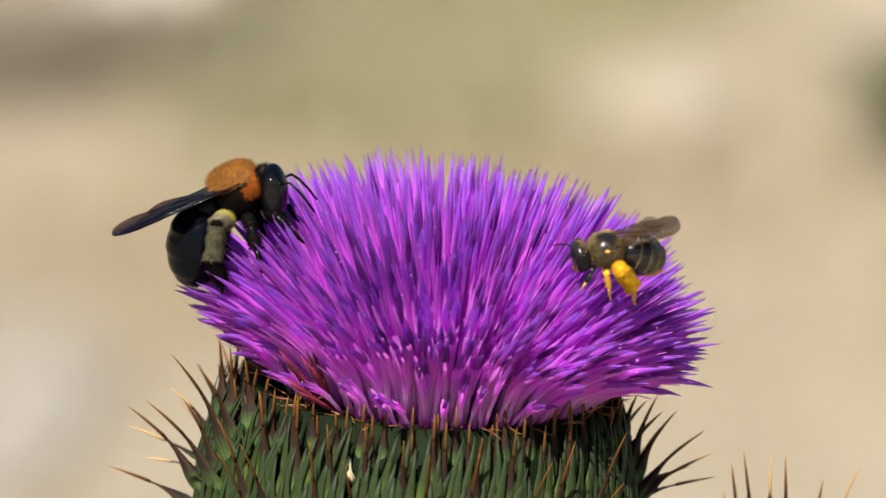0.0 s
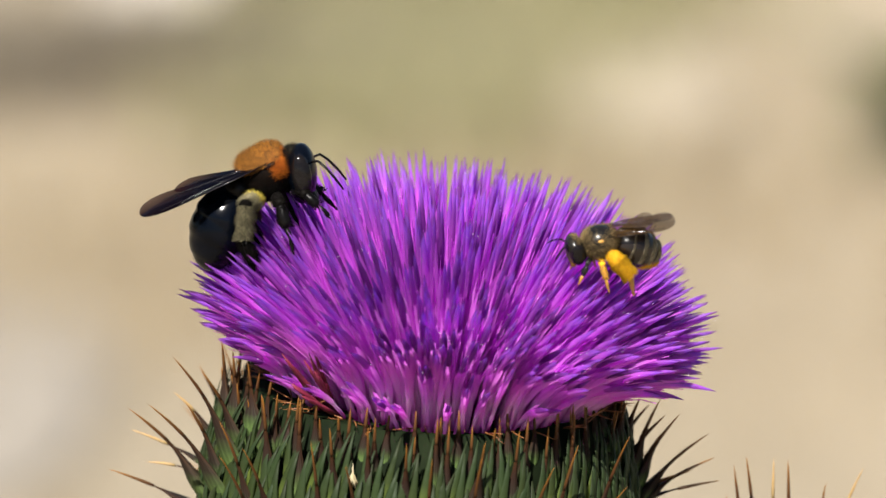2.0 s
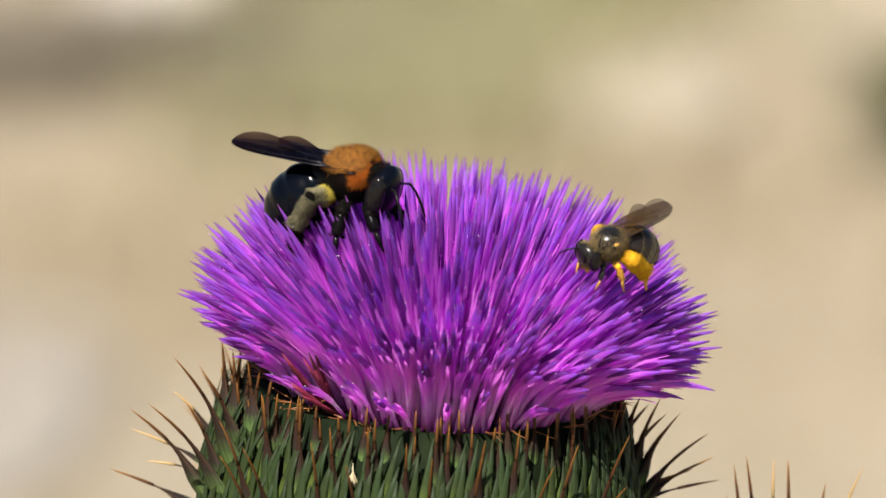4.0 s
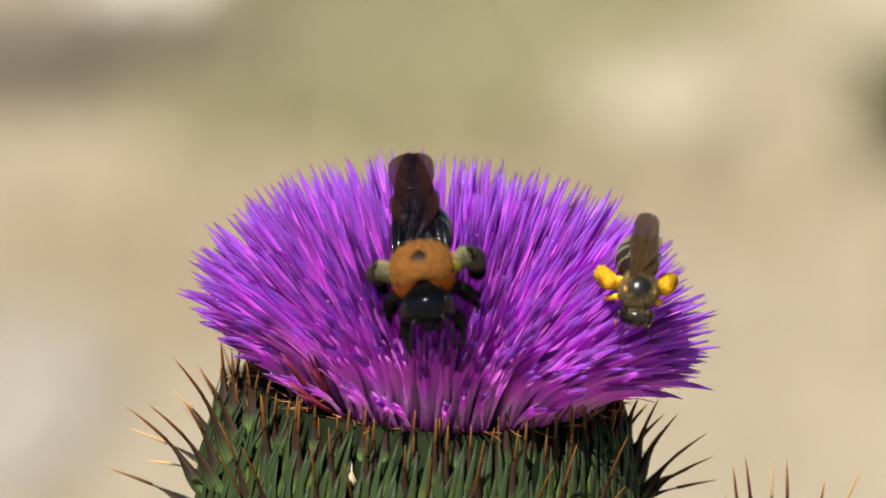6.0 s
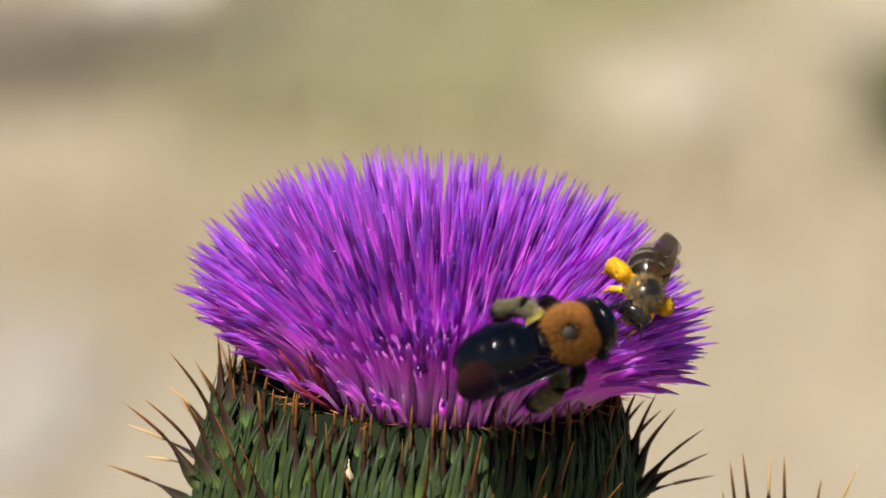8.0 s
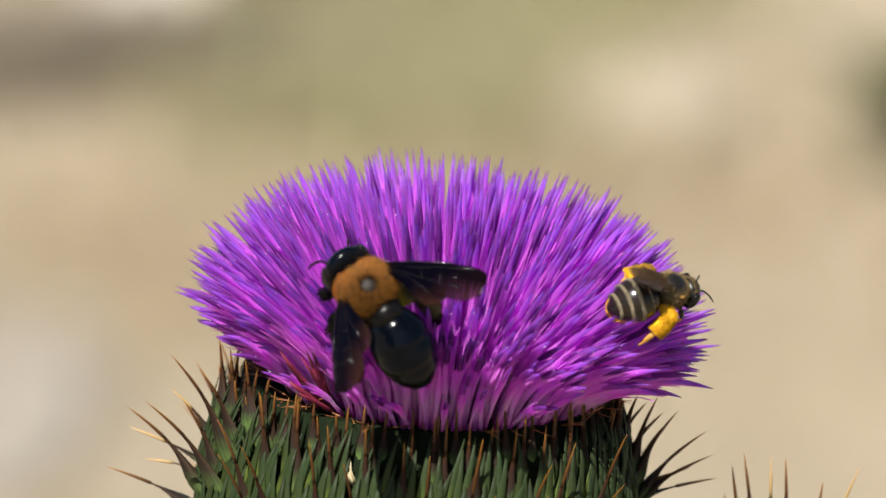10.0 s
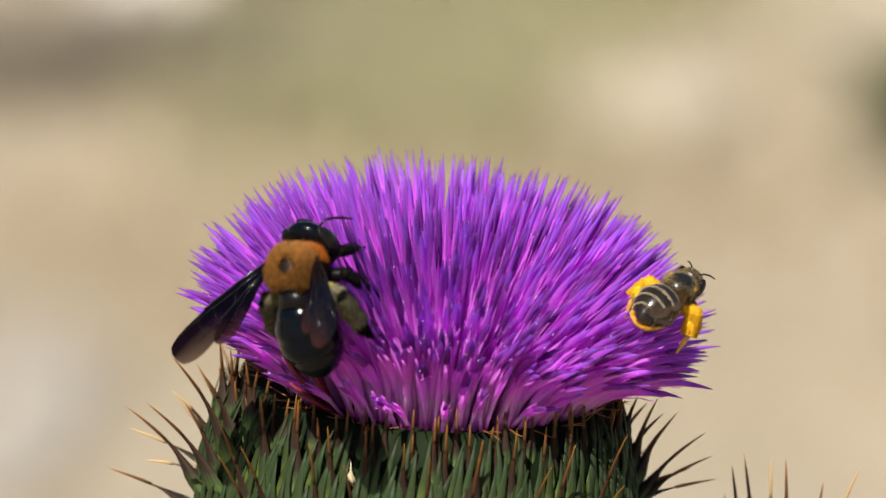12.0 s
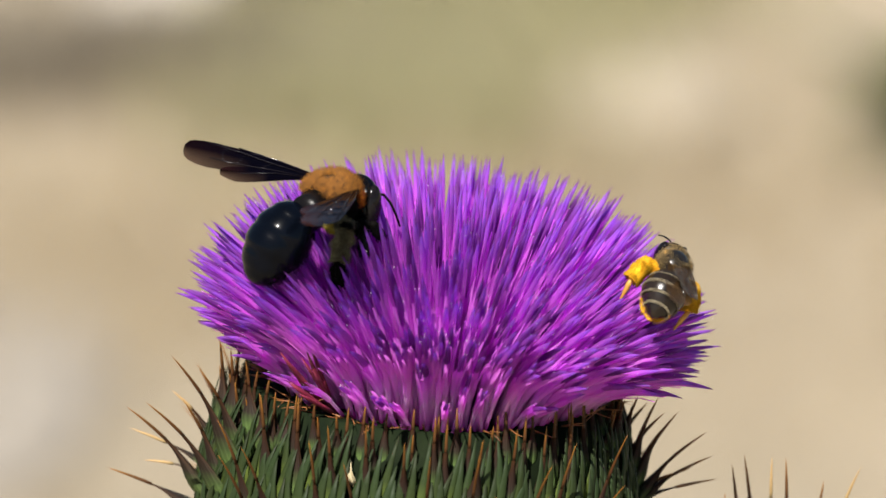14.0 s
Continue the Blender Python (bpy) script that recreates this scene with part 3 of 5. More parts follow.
def stone(x, y, size, tone, label, seed):
    rng = random.Random(seed)
    bm = bmesh.new()
    bmesh.ops.create_icosphere(bm, subdivisions=4, radius=1.0)
    for v in bm.verts:
        n = v.co.normalized()
        k = 1 + 0.22 * noise.noise(n * 1.4 + Vector((seed, 0, 0))) + 0.07 * noise.noise(n * 4 + Vector((0, seed, 0))) + 0.02 * noise.noise(n * 14)
        v.co = Vector((n.x * size[0], n.y * size[1], n.z * size[2])) * k
    ob = new("stone", finish("stone", bm, plain("stone_surface", [t * 0.75 for t in tone], [min(0.8, t * 1.15) for t in tone], 30, 0.85, 0.002)))
    ob.location = (x, y, size[2] * 0.35 - 0.01)
    return tagged(ob, label, "stone", group="stones on the dry ground")


def weed(x, y, size, leaves, low, high, seed, label):
    """A low rosette of pointed leaves on short stalks."""
    rng = random.Random(seed)
    root = new("weed")
    root.location = (x, y, 0)
    tagged(root, label, "weed", group="weeds on the dry ground")
    m = Mat("weed_leaf", 0.55)
    c = m.mix(m.node("ObjectInfo").outputs["Random"], low, high)
    c = m.mix(m.math("MULTIPLY", m.noise(120.0), 0.4), c, [v * 0.6 for v in low])
    m.colour(c)
    m.translucent(0.3, c)
    bm = bmesh.new()
    for k in range(7):
        t = k / 6
        for g in (-1, 0, 1):
            w = 0.16 * math.sin(math.pi * min(1, t * 0.93 + 0.07)) ** 0.8
            bm.verts.new((t, g * w, 0.35 * t - 0.45 * t * t + abs(g) * 0.03))
    bm.verts.ensure_lookup_table()
    for k in range(6):
        for g in (0, 1):
            bm.faces.new([bm.verts[i] for i in (3 * k + g, 3 * k + 3 + g, 3 * k + 4 + g, 3 * k + 1 + g)])
    bmesh.ops.solidify(bm, geom=bm.faces[:], thickness=0.015)
    leaf = finish("leaf", bm, m.m)
    for k in range(leaves):
        ob = new("leaf", leaf)
        ob.parent = root
        s = size * rng.uniform(0.5, 1.1)
        ob.matrix_basis = (Matrix.Translation((rng.gauss(0, 0.10) * size, rng.gauss(0, 0.10) * size, rng.uniform(-0.01, 0.35) * size)) @ pose(0, 0, 0, rng.gauss(0, 15), -rng.uniform(5, 65), rng.uniform(0, 360))
                           @ Matrix.Diagonal((s, s, s, 1)))
    bm = bmesh.new()
    tube(bm, [(0, 0, -0.02), (0.003, 0, 0.2 * size), (0, 0.004, 0.5 * size)], [0.004, 0.003, 0.001], 8)
    part("stalk", bm, m.m, root)
    return root


def groundcover():
    rng = random.Random(8)
    grass("olive_grass", "low olive-green grass on the dry ground", patch(rng, -0.02, 3.22, 0.11, 0.20, 1100) + patch(rng, 0.03, 3.45, 0.14, 0.12, 1200), 0.022, 0.0022,
          (0.225, 0.211, 0.104), (0.351, 0.315, 0.180), rng)
    grass("dead_grass", "grey-brown dead grass on the dry ground", patch(rng, -0.19, 3.25, 0.12, 0.09, 650) + patch(rng, -0.11, 3.27, 0.12, 0.08, 400), 0.020, 0.0024,
          (0.108, 0.090, 0.063), (0.234, 0.194, 0.135), rng)
    grass("straw", "pale straw litter on the dry ground", patch(rng, 0.10, 2.9, 0.30, 0.5, 1400) + patch(rng, -0.15, 2.85, 0.2, 0.25, 700), 0.012, 0.0016,
          (0.270, 0.209, 0.124), (0.360, 0.293, 0.189), rng)
    stone(-0.155, 3.46, (0.045, 0.05, 0.018), (0.414, 0.373, 0.315), "pale grey stone half sunk in dry ground", 3)
    stone(-0.215, 2.66, (0.07, 0.17, 0.006), (0.221, 0.194, 0.158), "flat pale grey stone half sunk in dry ground", 5)
    stone(0.100, 3.20, (0.05, 0.10, 0.010), (0.297, 0.252, 0.184), "flat sand-coloured stone half sunk in dry ground", 7)
    weed(0.232, 3.06, 0.060, 26, (0.14, 0.17, 0.05), (0.25, 0.27, 0.10), 4, "low dark green weed with pointed leaves")
    weed(0.045, 3.60, 0.09, 34, (0.07, 0.10, 0.02), (0.16, 0.18, 0.05), 6, "low olive-green weed with pointed leaves")
    weed(-0.105, 3.48, 0.065, 26, (0.07, 0.09, 0.025), (0.15, 0.16, 0.05), 9, "small grey-green weed with pointed leaves")


groundcover()

# ---- bees: x ahead, y to the left, z up, from the middle of the thorax, in millimetres ----
def egg(back, tip):
    """Shapes a ball into an abdomen: blunt ahead, pointed behind."""
    def shape(p):
        k = (1 - p.x) / 2
        w = 1.0 - tip * max(0.0, k - 0.45) ** 1.6 * 2.2
        return Vector((p.x, p.y * w, p.z * w * (1.0 if p.z > 0 else back)))
    return shape


def segmented(long, half, high, x0, tip, count):
    """An abdomen along -x of overlapping rings, each one a little proud of the next, in millimetres."""
    bm = bmesh.new()
    sides, rows = 40, []
    last = count * 7
    for i in range(1, last):
        k = i / last
        x = math.cos(k * math.pi)
        w = math.sin(k * math.pi) ** 0.92 * (1.0 - tip * max(0.0, k - 0.45) ** 1.6 * 2.2)
        f = (k * count + 0.35) % 1.0
        w *= 0.94 + 0.08 * f ** 0.5 if f < 0.86 else 0.94 + 0.08 * (1 - f) * 6
        rows.append([bm.verts.new(Vector((x0 + long * x, half * w * math.cos(a), -0.1 + high * w * math.sin(a) * (1.0 if math.sin(a) > 0 else 0.9))) * MM)
                     for a in [q * math.tau / sides for q in range(sides)]])
    for a, b in zip(rows, rows[1:]):
        for q in range(sides):
            bm.faces.new((a[q], a[(q + 1) % sides], b[(q + 1) % sides], b[q]))
    bm.faces.new(rows[0][::-1])
    bm.faces.new(rows[-1])
    bmesh.ops.recalc_face_normals(bm, faces=bm.faces[:])
    return bm


def leg(parent, name, foot_points, radii, materials, label="", dust=None, rng=None):
    """A leg of three pieces: thigh, shin and foot."""
    pts = [Vector(p) * MM for p in foot_points]
    bm = bmesh.new()
    a, b = pts[0], pts[1]
    tube(bm, [a, a.lerp(b, 0.3), a.lerp(b, 0.75), b], [r * MM for r in (radii[0] * 0.7, radii[0] * 1.1, radii[0], radii[0] * 0.7)], 10)
    thigh = part(name, bm, materials[0], parent, label)
    bm = bmesh.new()
    a, b = pts[1], pts[2]
    tube(bm, [a, a.lerp(b, 0.2), a.lerp(b, 0.5), a.lerp(b, 0.8), b], [r * MM for r in (radii[1] * 0.6, radii[1] * 0.95, radii[1] * 1.1, radii[1] * 1.05, radii[1] * 0.6)], 10)
    part("shin", bm, materials[1], thigh)
    bm = bmesh.new()
    a, b, c = pts[2], pts[3], pts[4]
    tube(bm, [a, a.lerp(b, 0.5), b, b.lerp(c, 0.35), b.lerp(c, 0.7), c], [r * MM for r in (radii[2] * 0.8, radii[2], radii[2] * 0.8, radii[2] * 0.5, radii[2] * 0.55, radii[2] * 0.2)], 8)
    part("foot", bm, materials[2], thigh)
    if dust:
        material, count, length, thick, what = dust
        bm = bmesh.new()
        a, b = pts[1], pts[2]
        for base_a, base_b, r, share in ((pts[0].lerp(pts[1], 0.35), pts[1], radii[0], 0.35), (a, b, radii[1], 0.65)):
            d = (base_b - base_a)
            for k in range(int(count * share)):
                p = base_a + d * rng.uniform(0, 1)
                n = Vector((rng.gauss(0, 1), rng.gauss(0, 1), rng.gauss(0, 1)))
                n = (n - d.normalized() * n.dot(d.normalized())).normalized()
                n2 = (n + 0.5 * d.normalized()).normalized()
                p = p + n * r * 0.95 * MM
                s = n2.orthogonal().normalized()
                o = n2.cross(s)
                w = thick * rng.uniform(0.6, 1.3) * MM
                clump = 0.8 + 0.6 * noise.noise(p * 900)
                tip = bm.verts.new(p + n2 * length * clump * rng.uniform(0.5, 1.1) * MM)
                ft = [bm.verts.new(p + (s * math.cos(t) + o * math.sin(t)) * w) for t in (0, 2.1, 4.2)]
                for q in range(3):
                    bm.faces.new((ft[q], ft[(q + 1) % 3], tip))
        part("brush", bm, material, thigh, what)
        part("knee_tuft", fur(ball(bmesh.new(), pts[1], [radii[1] * 0.95 * MM] * 3, 12, 8), pts[1], [radii[1] * 1.0 * MM] * 3, count // 9, length * 0.5, rng, None, thick),
             FUR_BLACK if material == DUST else material, thigh)
    return thigh


def wing(parent, side, hinge, length, width, film, name="wing", label=""):
    """A fore wing along -x from its hinge, with the hind wing and the veins under it."""
    along = (0.0, 0.1, 0.22, 0.34, 0.46, 0.58, 0.70, 0.80, 0.88, 0.94, 0.98, 1.0)

    def blade(outline_front, outline_back, lift):
        bm = bmesh.new()
        uv = bm.loops.layers.uv.new("along")
        n = len(outline_front)
        rows = []
        for i in range(n):
            x = -length * along[i]
            f, b = outline_front[i], outline_back[i]
            row = []
            for k in range(7):
                g = k / 6
                y = f + (b - f) * g
                z = lift + 0.07 * math.sin(g * 9.0 + i * 0.7) * min(1, i / 3) - 0.05 * (i / n) ** 2 * length * 0.25
                row.append(bm.verts.new(Vector((x, side * y, z)) * MM))
            rows.append(row)
        for i in range(n - 1):
            for k in range(6):
                f = bm.faces.new((rows[i][k], rows[i][k + 1], rows[i + 1][k + 1], rows[i + 1][k]))
                for loop, (a, c) in zip(f.loops, ((i, k), (i, k + 1), (i + 1, k + 1), (i + 1, k))):
                    loop[uv].uv = (c / 6, along[a])
        return bm

    front = [0.25, 0.45, 0.58, 0.66, 0.72, 0.76, 0.76, 0.70, 0.55, 0.32, 0.02, -0.55]
    back = [-0.25, -0.5, -0.85, -1.2, -1.6, -2.05, -2.45, -2.65, -2.6, -2.35, -1.95, -1.25]
    k = width / 3.5
    w = part(name, blade([v * k for v in front], [v * k for v in back], 0.0), film, parent, label)
    w.location = Vector(hinge) * MM
    hl = 0.70
    bm = blade([v * k for v in (-0.1, -0.15, -0.25, -0.35, -0.5, -0.7, -0.95, -1.2, -1.5, -1.75, -2.0, -2.4)],
               [v * k for v in (-0.4, -0.6, -0.95, -1.4, -1.95, -2.5, -3.0, -3.3, -3.25, -3.1, -2.9, -2.5)], -0.05)
    for v in bm.verts:
        v.co.x *= hl
    part("hind_wing", bm, film, w)
    bm = bmesh.new()
    for ends, r in ((((0, 0.2), (0.3, 0.64), (0.62, 0.78)), 0.10), (((0, 0), (0.35, 0.1), (0.6, 0.35), (0.85, 0.35)), 0.07), (((0, -0.1), (0.3, -0.6), (0.6, -1.2), (0.8, -1.4)), 0.06),
                    (((0.35, 0.1), (0.42, -0.85)), 0.05), (((0.55, 0.3), (0.60, -1.2)), 0.05), (((0.68, 0.7), (0.72, -0.4), (0.70, -1.3)), 0.05), (((0.02, -0.2), (0.3, -0.9), (0.55, -2.2)), 0.05)):
        tube(bm, [Vector((-length * a, side * b * k, 0.03)) * MM for a, b in ends], [r * 0.6 * k * MM] * len(ends), 5)
    part("vein", bm, VEIN, w)
    return w


def antenna(parent, side, points, r, material, name="antenna"):
    bm = bmesh.new()
    tube(bm, [Vector((x, side * y, z)) * MM for x, y, z in points], [r * MM] * (len(points) - 1) + [r * 0.7 * MM], 7)
    return part(name, bm, material, parent)


def carpenter_bee():
    """Large black bee with a rust-furred thorax."""
    rng = random.Random(21)
    root = new("carpenter_bee")
    tagged(root, "large black bee with rust-orange furry thorax and dark wings", "bee")
    thorax = part("thorax", ball(bmesh.new(), (0, 0, 0), (3.5 * MM, 3.4 * MM, 3.0 * MM), 28, 18), SKIN_RUST, root, "rust-furred thorax with a bald brown patch")
    part("bald_patch", ball(bmesh.new(), (-0.15 * MM, 0, 2.0 * MM), (1.75 * MM, 1.6 * MM, 1.05 * MM), 24, 16), BALD, thorax)
    part("underside", ball(bmesh.new(), (-0.2 * MM, 0, -0.75 * MM), (3.4 * MM, 3.25 * MM, 2.6 * MM), 24, 14), FUR_BLACK, thorax)
    part("fur", fur(bmesh.new(), (0, 0, 0), [v * MM for v in (3.5, 3.4, 3.0)], 15000, 1.3, rng,
                    lambda n: n.z > 0.36 and n.x > rng.uniform(-0.80, -0.35) and n.x < 0.72 and Vector((n.x + 0.06, n.y)).length > rng.uniform(0.24, 0.86), 0.030, (-0.30, 0, 0.45)), FUR_GOLD, thorax, "golden-brown fur")
    part("collar", fur(bmesh.new(), (0, 0, 0), [v * MM for v in (3.5, 3.4, 3.0)], 5200, 0.95, rng,
                       lambda n: 0.28 + rng.uniform(0, 0.18) < n.x < 0.80 and n.z > rng.uniform(-0.25, 0.05) and abs(n.y) > rng.uniform(0.2, 0.55), 0.024, (-0.2, 0, 0.1)), FUR_RUST, thorax, "bright rust-orange shoulder fur")
    part("rear_fur", fur(bmesh.new(), (0, 0, 0), [v * MM for v in (3.5, 3.4, 3.0)], 5200, 0.7, rng, lambda n: n.z < rng.uniform(0.30, 0.55) and not (0.25 < n.x < 0.78 and n.z > 0.0), 0.025), FUR_BLACK, thorax, "black fur")
    # head
    head = part("head", ball(bmesh.new(), (4.5 * MM, 0, -1.5 * MM), (1.9 * MM, 3.2 * MM, 3.7 * MM), 26, 18, None, Matrix.Rotation(radians(22), 3, "Y")), BLACK, root, "glossy black head")
    head.location = Vector((-0.55, 0, -0.2)) * MM
    part("head_fur", fur(bmesh.new(), (4.4 * MM, 0, -1.0 * MM), [v * MM for v in (1.85, 2.9, 3.1)], 1600, 0.7, rng, lambda n: n.z > 0.35, 0.025), FUR_BLACK, head)
    for side in (1, -1):
        part("compound_eye", ball(bmesh.new(), (4.7 * MM, side * 2.45 * MM, -1.4 * MM), (1.25 * MM, 0.95 * MM, 2.7 * MM), 18, 14, None, Matrix.Rotation(radians(16), 3, "Y")), EYE_BLACK, head)
        antenna(head, side, ((5.6, 0.9, -0.8), (6.5, 1.5, -0.5), (7.2, 2.0, -0.6), (7.8, 2.4, -1.7), (8.3, 2.7, -3.2), (8.7, 2.9, -4.9)), 0.17, BLACK_MATT)
        part("mandible", ball(bmesh.new(), (4.6 * MM, side * 0.55 * MM, -4.6 * MM), (0.6 * MM, 0.7 * MM, 1.1 * MM), 12, 8), BLACK_MATT, head)
    # abdomen, hinged behind the thorax
    abdomen = part("abdomen", segmented(5.6, 3.85, 4.05, -4.5, 0.34, 6), BLACK, root, "glossy blue-black abdomen")
    abdomen.location = Vector((-3.85, 0, -0.45)) * MM
    part("fringe", fur(bmesh.new(), (-4.5 * MM, 0, -0.1 * MM), [v * MM for v in (5.5, 3.7, 3.85)], 1500, 0.55, rng, lambda n: n.z < -0.1 and abs(n.y) > 0.2, 0.02, (-0.4, 0, -0.3)), FUR_BLACK, abdomen)
    part("tail_fur", fur(bmesh.new(), (-4.5 * MM, 0, -0.1 * MM), [v * MM for v in (5.3, 3.3, 3.4)], 900, 0.7, rng, lambda n: n.x < -0.5 and n.z < 0.6, 0.02, (-0.6, 0, 0)), FUR_BLACK, abdomen)
    part("waist", tube(bmesh.new(), [Vector((-2.4, 0, -0.4)) * MM, Vector((-4.9, 0, -0.5)) * MM], [2.5 * MM, 2.1 * MM], 12), BLACK_MATT, root)
    wings = {}
    for side, key in ((1, "L"), (-1, "R")):
        part("tegula", ball(bmesh.new(), (1.1 * MM, side * 2.95 * MM, 1.25 * MM), (0.9 * MM, 0.5 * MM, 0.4 * MM), 14, 10), BLACK, thorax, "glossy black wing-base scale")
        wings[key] = wing(root, side, (1.2, side * 2.95, 1.5), 16.6, 5.0, WING_DARK, label="dark violet-brown wing")
        # hind leg with its brush full of pollen
        leg(root, "hind_leg", ((-1.9, side * 1.8, -2.0), (-3.0, side * 5.3, -1.7), (-4.9, side * 5.9, -5.3), (-5.1, side * 5.7, -8.0), (-5.7, side * 5.6, -9.8)),
            (0.7, 0.7, 0.5), (BLACK_MATT, DUST_SKIN, BLACK_MATT), "dark hind leg with a brush full of yellow-grey pollen", (DUST, 8500, 1.05, 0.03, "grey-yellow pollen brush"), rng)
        part("foot_fur", fur(bmesh.new(), Vector((-5.05, side * 5.8, -6.9)) * MM, [v * MM for v in (0.7, 0.7, 1.7)], 1500, 0.8, rng, None, 0.035, (-0.3, 0, -0.5)), FUR_BLACK, root, "bushy black foot")
        part("hip_pollen", fur(ball(bmesh.new(), Vector((-2.3, side * 2.9, -1.9)) * MM, (1.12 * MM, 1.52 * MM, 1.02 * MM), 14, 10), Vector((-2.3, side * 2.9, -1.9)) * MM, [v * MM for v in (1.1, 1.5, 1.0)], 2200, 0.6, rng, None, 0.03), DUST_YELLOW, root, "yellow pollen tuft")
        leg(root, "middle_leg", ((0.2, side * 1.6, -2.6), (0.6, side * 4.3, -3.2), (0.2, side * 5.2, -6.2), (0.0, side * 5.3, -8.2), (-0.4, side * 5.5, -9.6)),
            (0.7, 0.7, 0.4), (BLACK_MATT, BLACK_MATT, BLACK_MATT), "furry black middle leg", (FUR_BLACK, 700, 0.6, 0.05, "black bristles"), rng)
        leg(root, "fore_leg", ((2.4, side * 1.3, -2.6), (3.6, side * 3.0, -3.6), (4.6, side * 3.4, -5.6), (5.2, side * 3.3, -7.2), (5.6, side * 3.2, -8.2)),
            (0.6, 0.6, 0.35), (BLACK_MATT, BLACK_MATT, BLACK_MATT), "furry black fore leg", (FUR_BLACK, 500, 0.5, 0.05, "black bristles"), rng)
    return root, abdomen, wings["L"], wings["R"]


def sweat_bee():
    """Small brown bee with pale bands, its hind legs laden with golden pollen."""
    rng = random.Random(33)
    root = new("furrow_bee")
    tagged(root, "small brown bee with pale-banded abdomen and golden pollen legs", "bee")
    thorax = part("thorax", ball(bmesh.new(), (0, 0, 0), (2.25 * MM, 2.1 * MM, 2.0 * MM), 24, 16), BROWN, root, "dark brown thorax with fawn fur")
    part("fur", fur(bmesh.new(), (0, 0, 0), [v * MM for v in (2.25, 2.1, 2.0)], 5600, 0.7, rng, lambda n: Vector((n.x, n.y)).length > rng.uniform(0.40, 0.80) or n.z < 0, 0.018, (-0.2, 0, 0)), BROWN_FUR, thorax, "fawn fur")
    head = part("head", ball(bmesh.new(), (3.0 * MM, 0, -0.65 * MM), (1.2 * MM, 1.9 * MM, 1.85 * MM), 22, 16, None, Matrix.Rotation(radians(20), 3, "Y")), BROWN, root, "dark glossy head")
    part("face_fur", fur(bmesh.new(), (2.95 * MM, 0, -0.55 * MM), [v * MM for v in (1.1, 1.75, 1.7)], 1900, 0.42, rng, lambda n: n.x > -0.2 and abs(n.y) < 0.72, 0.018), BROWN_FUR, head)
    for side in (1, -1):
        part("compound_eye", ball(bmesh.new(), (3.1 * MM, side * 1.5 * MM, -0.55 * MM), (0.85 * MM, 0.6 * MM, 1.4 * MM), 16, 12), EYE_BLACK, head)
        antenna(head, side, ((3.9, 0.4, 0.1), (4.5, 0.9, 0.5), (5.3, 1.5, 0.2), (6.0, 2.0, -0.4)), 0.11, BLACK_MATT)
        part("mandible", ball(bmesh.new(), (3.4 * MM, side * 0.4 * MM, -2.1 * MM), (0.35 * MM, 0.4 * MM, 0.65 * MM), 10, 8), AMBER, head)
    abdomen = part("abdomen", ball(bmesh.new(), (-3.3 * MM, 0, 0), (3.6 * MM, 2.75 * MM, 2.6 * MM), 36, 24, egg(0.95, 0.6)), SHELL, root, "dark brown abdomen with pale bands")
    abdomen.location = Vector((-1.6, 0, -0.2)) * MM
    for x in (-1.7, -3.0, -4.3, -5.5):
        bm = bmesh.new()
        k = (x + 3.3) / 3.6
        kk = (1 - k) / 2
        r = math.sqrt(max(0.02, 1 - k * k)) * (1.0 - 0.6 * max(0.0, kk - 0.45) ** 1.6 * 2.2)
        for q in range(1300):
            a = (-0.12 + 1.24 * rng.random()) * math.pi
            out = Vector((0, math.cos(a), math.sin(a)))
            p = Vector((x + rng.uniform(-0.30, 0.12), r * 2.74 * out.y, r * 2.59 * out.z)) * MM
            d = (Vector((-1, 0, 0)) + out * rng.uniform(0.1, 0.5) + 0.3 * Vector((0, rng.gauss(0, 1), rng.gauss(0, 1)))).normalized()
            side = d.cross(out).normalized() * 0.03 * MM
            foot = (bm.verts.new(p - side), bm.verts.new(p + side), bm.verts.new(p - out * 0.03 * MM))
            tip = bm.verts.new(p + d * rng.uniform(0.15, 0.32) * MM)
            for k2 in range(3):
                bm.faces.new((foot[k2], foot[(k2 + 1) % 3], tip))
        part("band", bm, BAND, abdomen, "pale hair band")
    part("belly_fur", fur(bmesh.new(), (-3.3 * MM, 0, 0), [v * MM for v in (3.75, 2.4, 2.3)], 2600, 0.5, rng, lambda n: n.z < -0.35, 0.03, (-0.5, 0, 0)), POLLEN, abdomen, "golden pollen on the belly hairs")
    part("waist", tube(bmesh.new(), [Vector((-1.4, 0, -0.1)) * MM, Vector((-2.1, 0, -0.2)) * MM], [0.8 * MM, 0.9 * MM], 10), BROWN, root)
    wings = {}
    for side, key in ((1, "L"), (-1, "R")):
        part("tegula", ball(bmesh.new(), (0.3 * MM, side * 1.75 * MM, 1.05 * MM), (0.4 * MM, 0.25 * MM, 0.2 * MM), 12, 8), AMBER, thorax, "amber wing-base scale")
        wings[key] = wing(root, side, (-0.3, side * 1.05, 1.2), 8.6, 3.3, WING_BROWN, label="smoky brown clear wing")
        leg(root, "hind_leg", ((-1.1, side * 1.0, -1.2), (-1.1, side * 3.3, -0.9), (-2.7, side * 4.1, -2.9), (-2.9, side * 3.9, -4.7), (-3.2, side * 3.8, -5.9)),
            (0.65, 0.92, 0.36), (POLLEN, POLLEN, AMBER), "hind leg packed with golden pollen", (POLLEN_GRAIN, 5200, 0.55, 0.045, "golden pollen load"), rng)
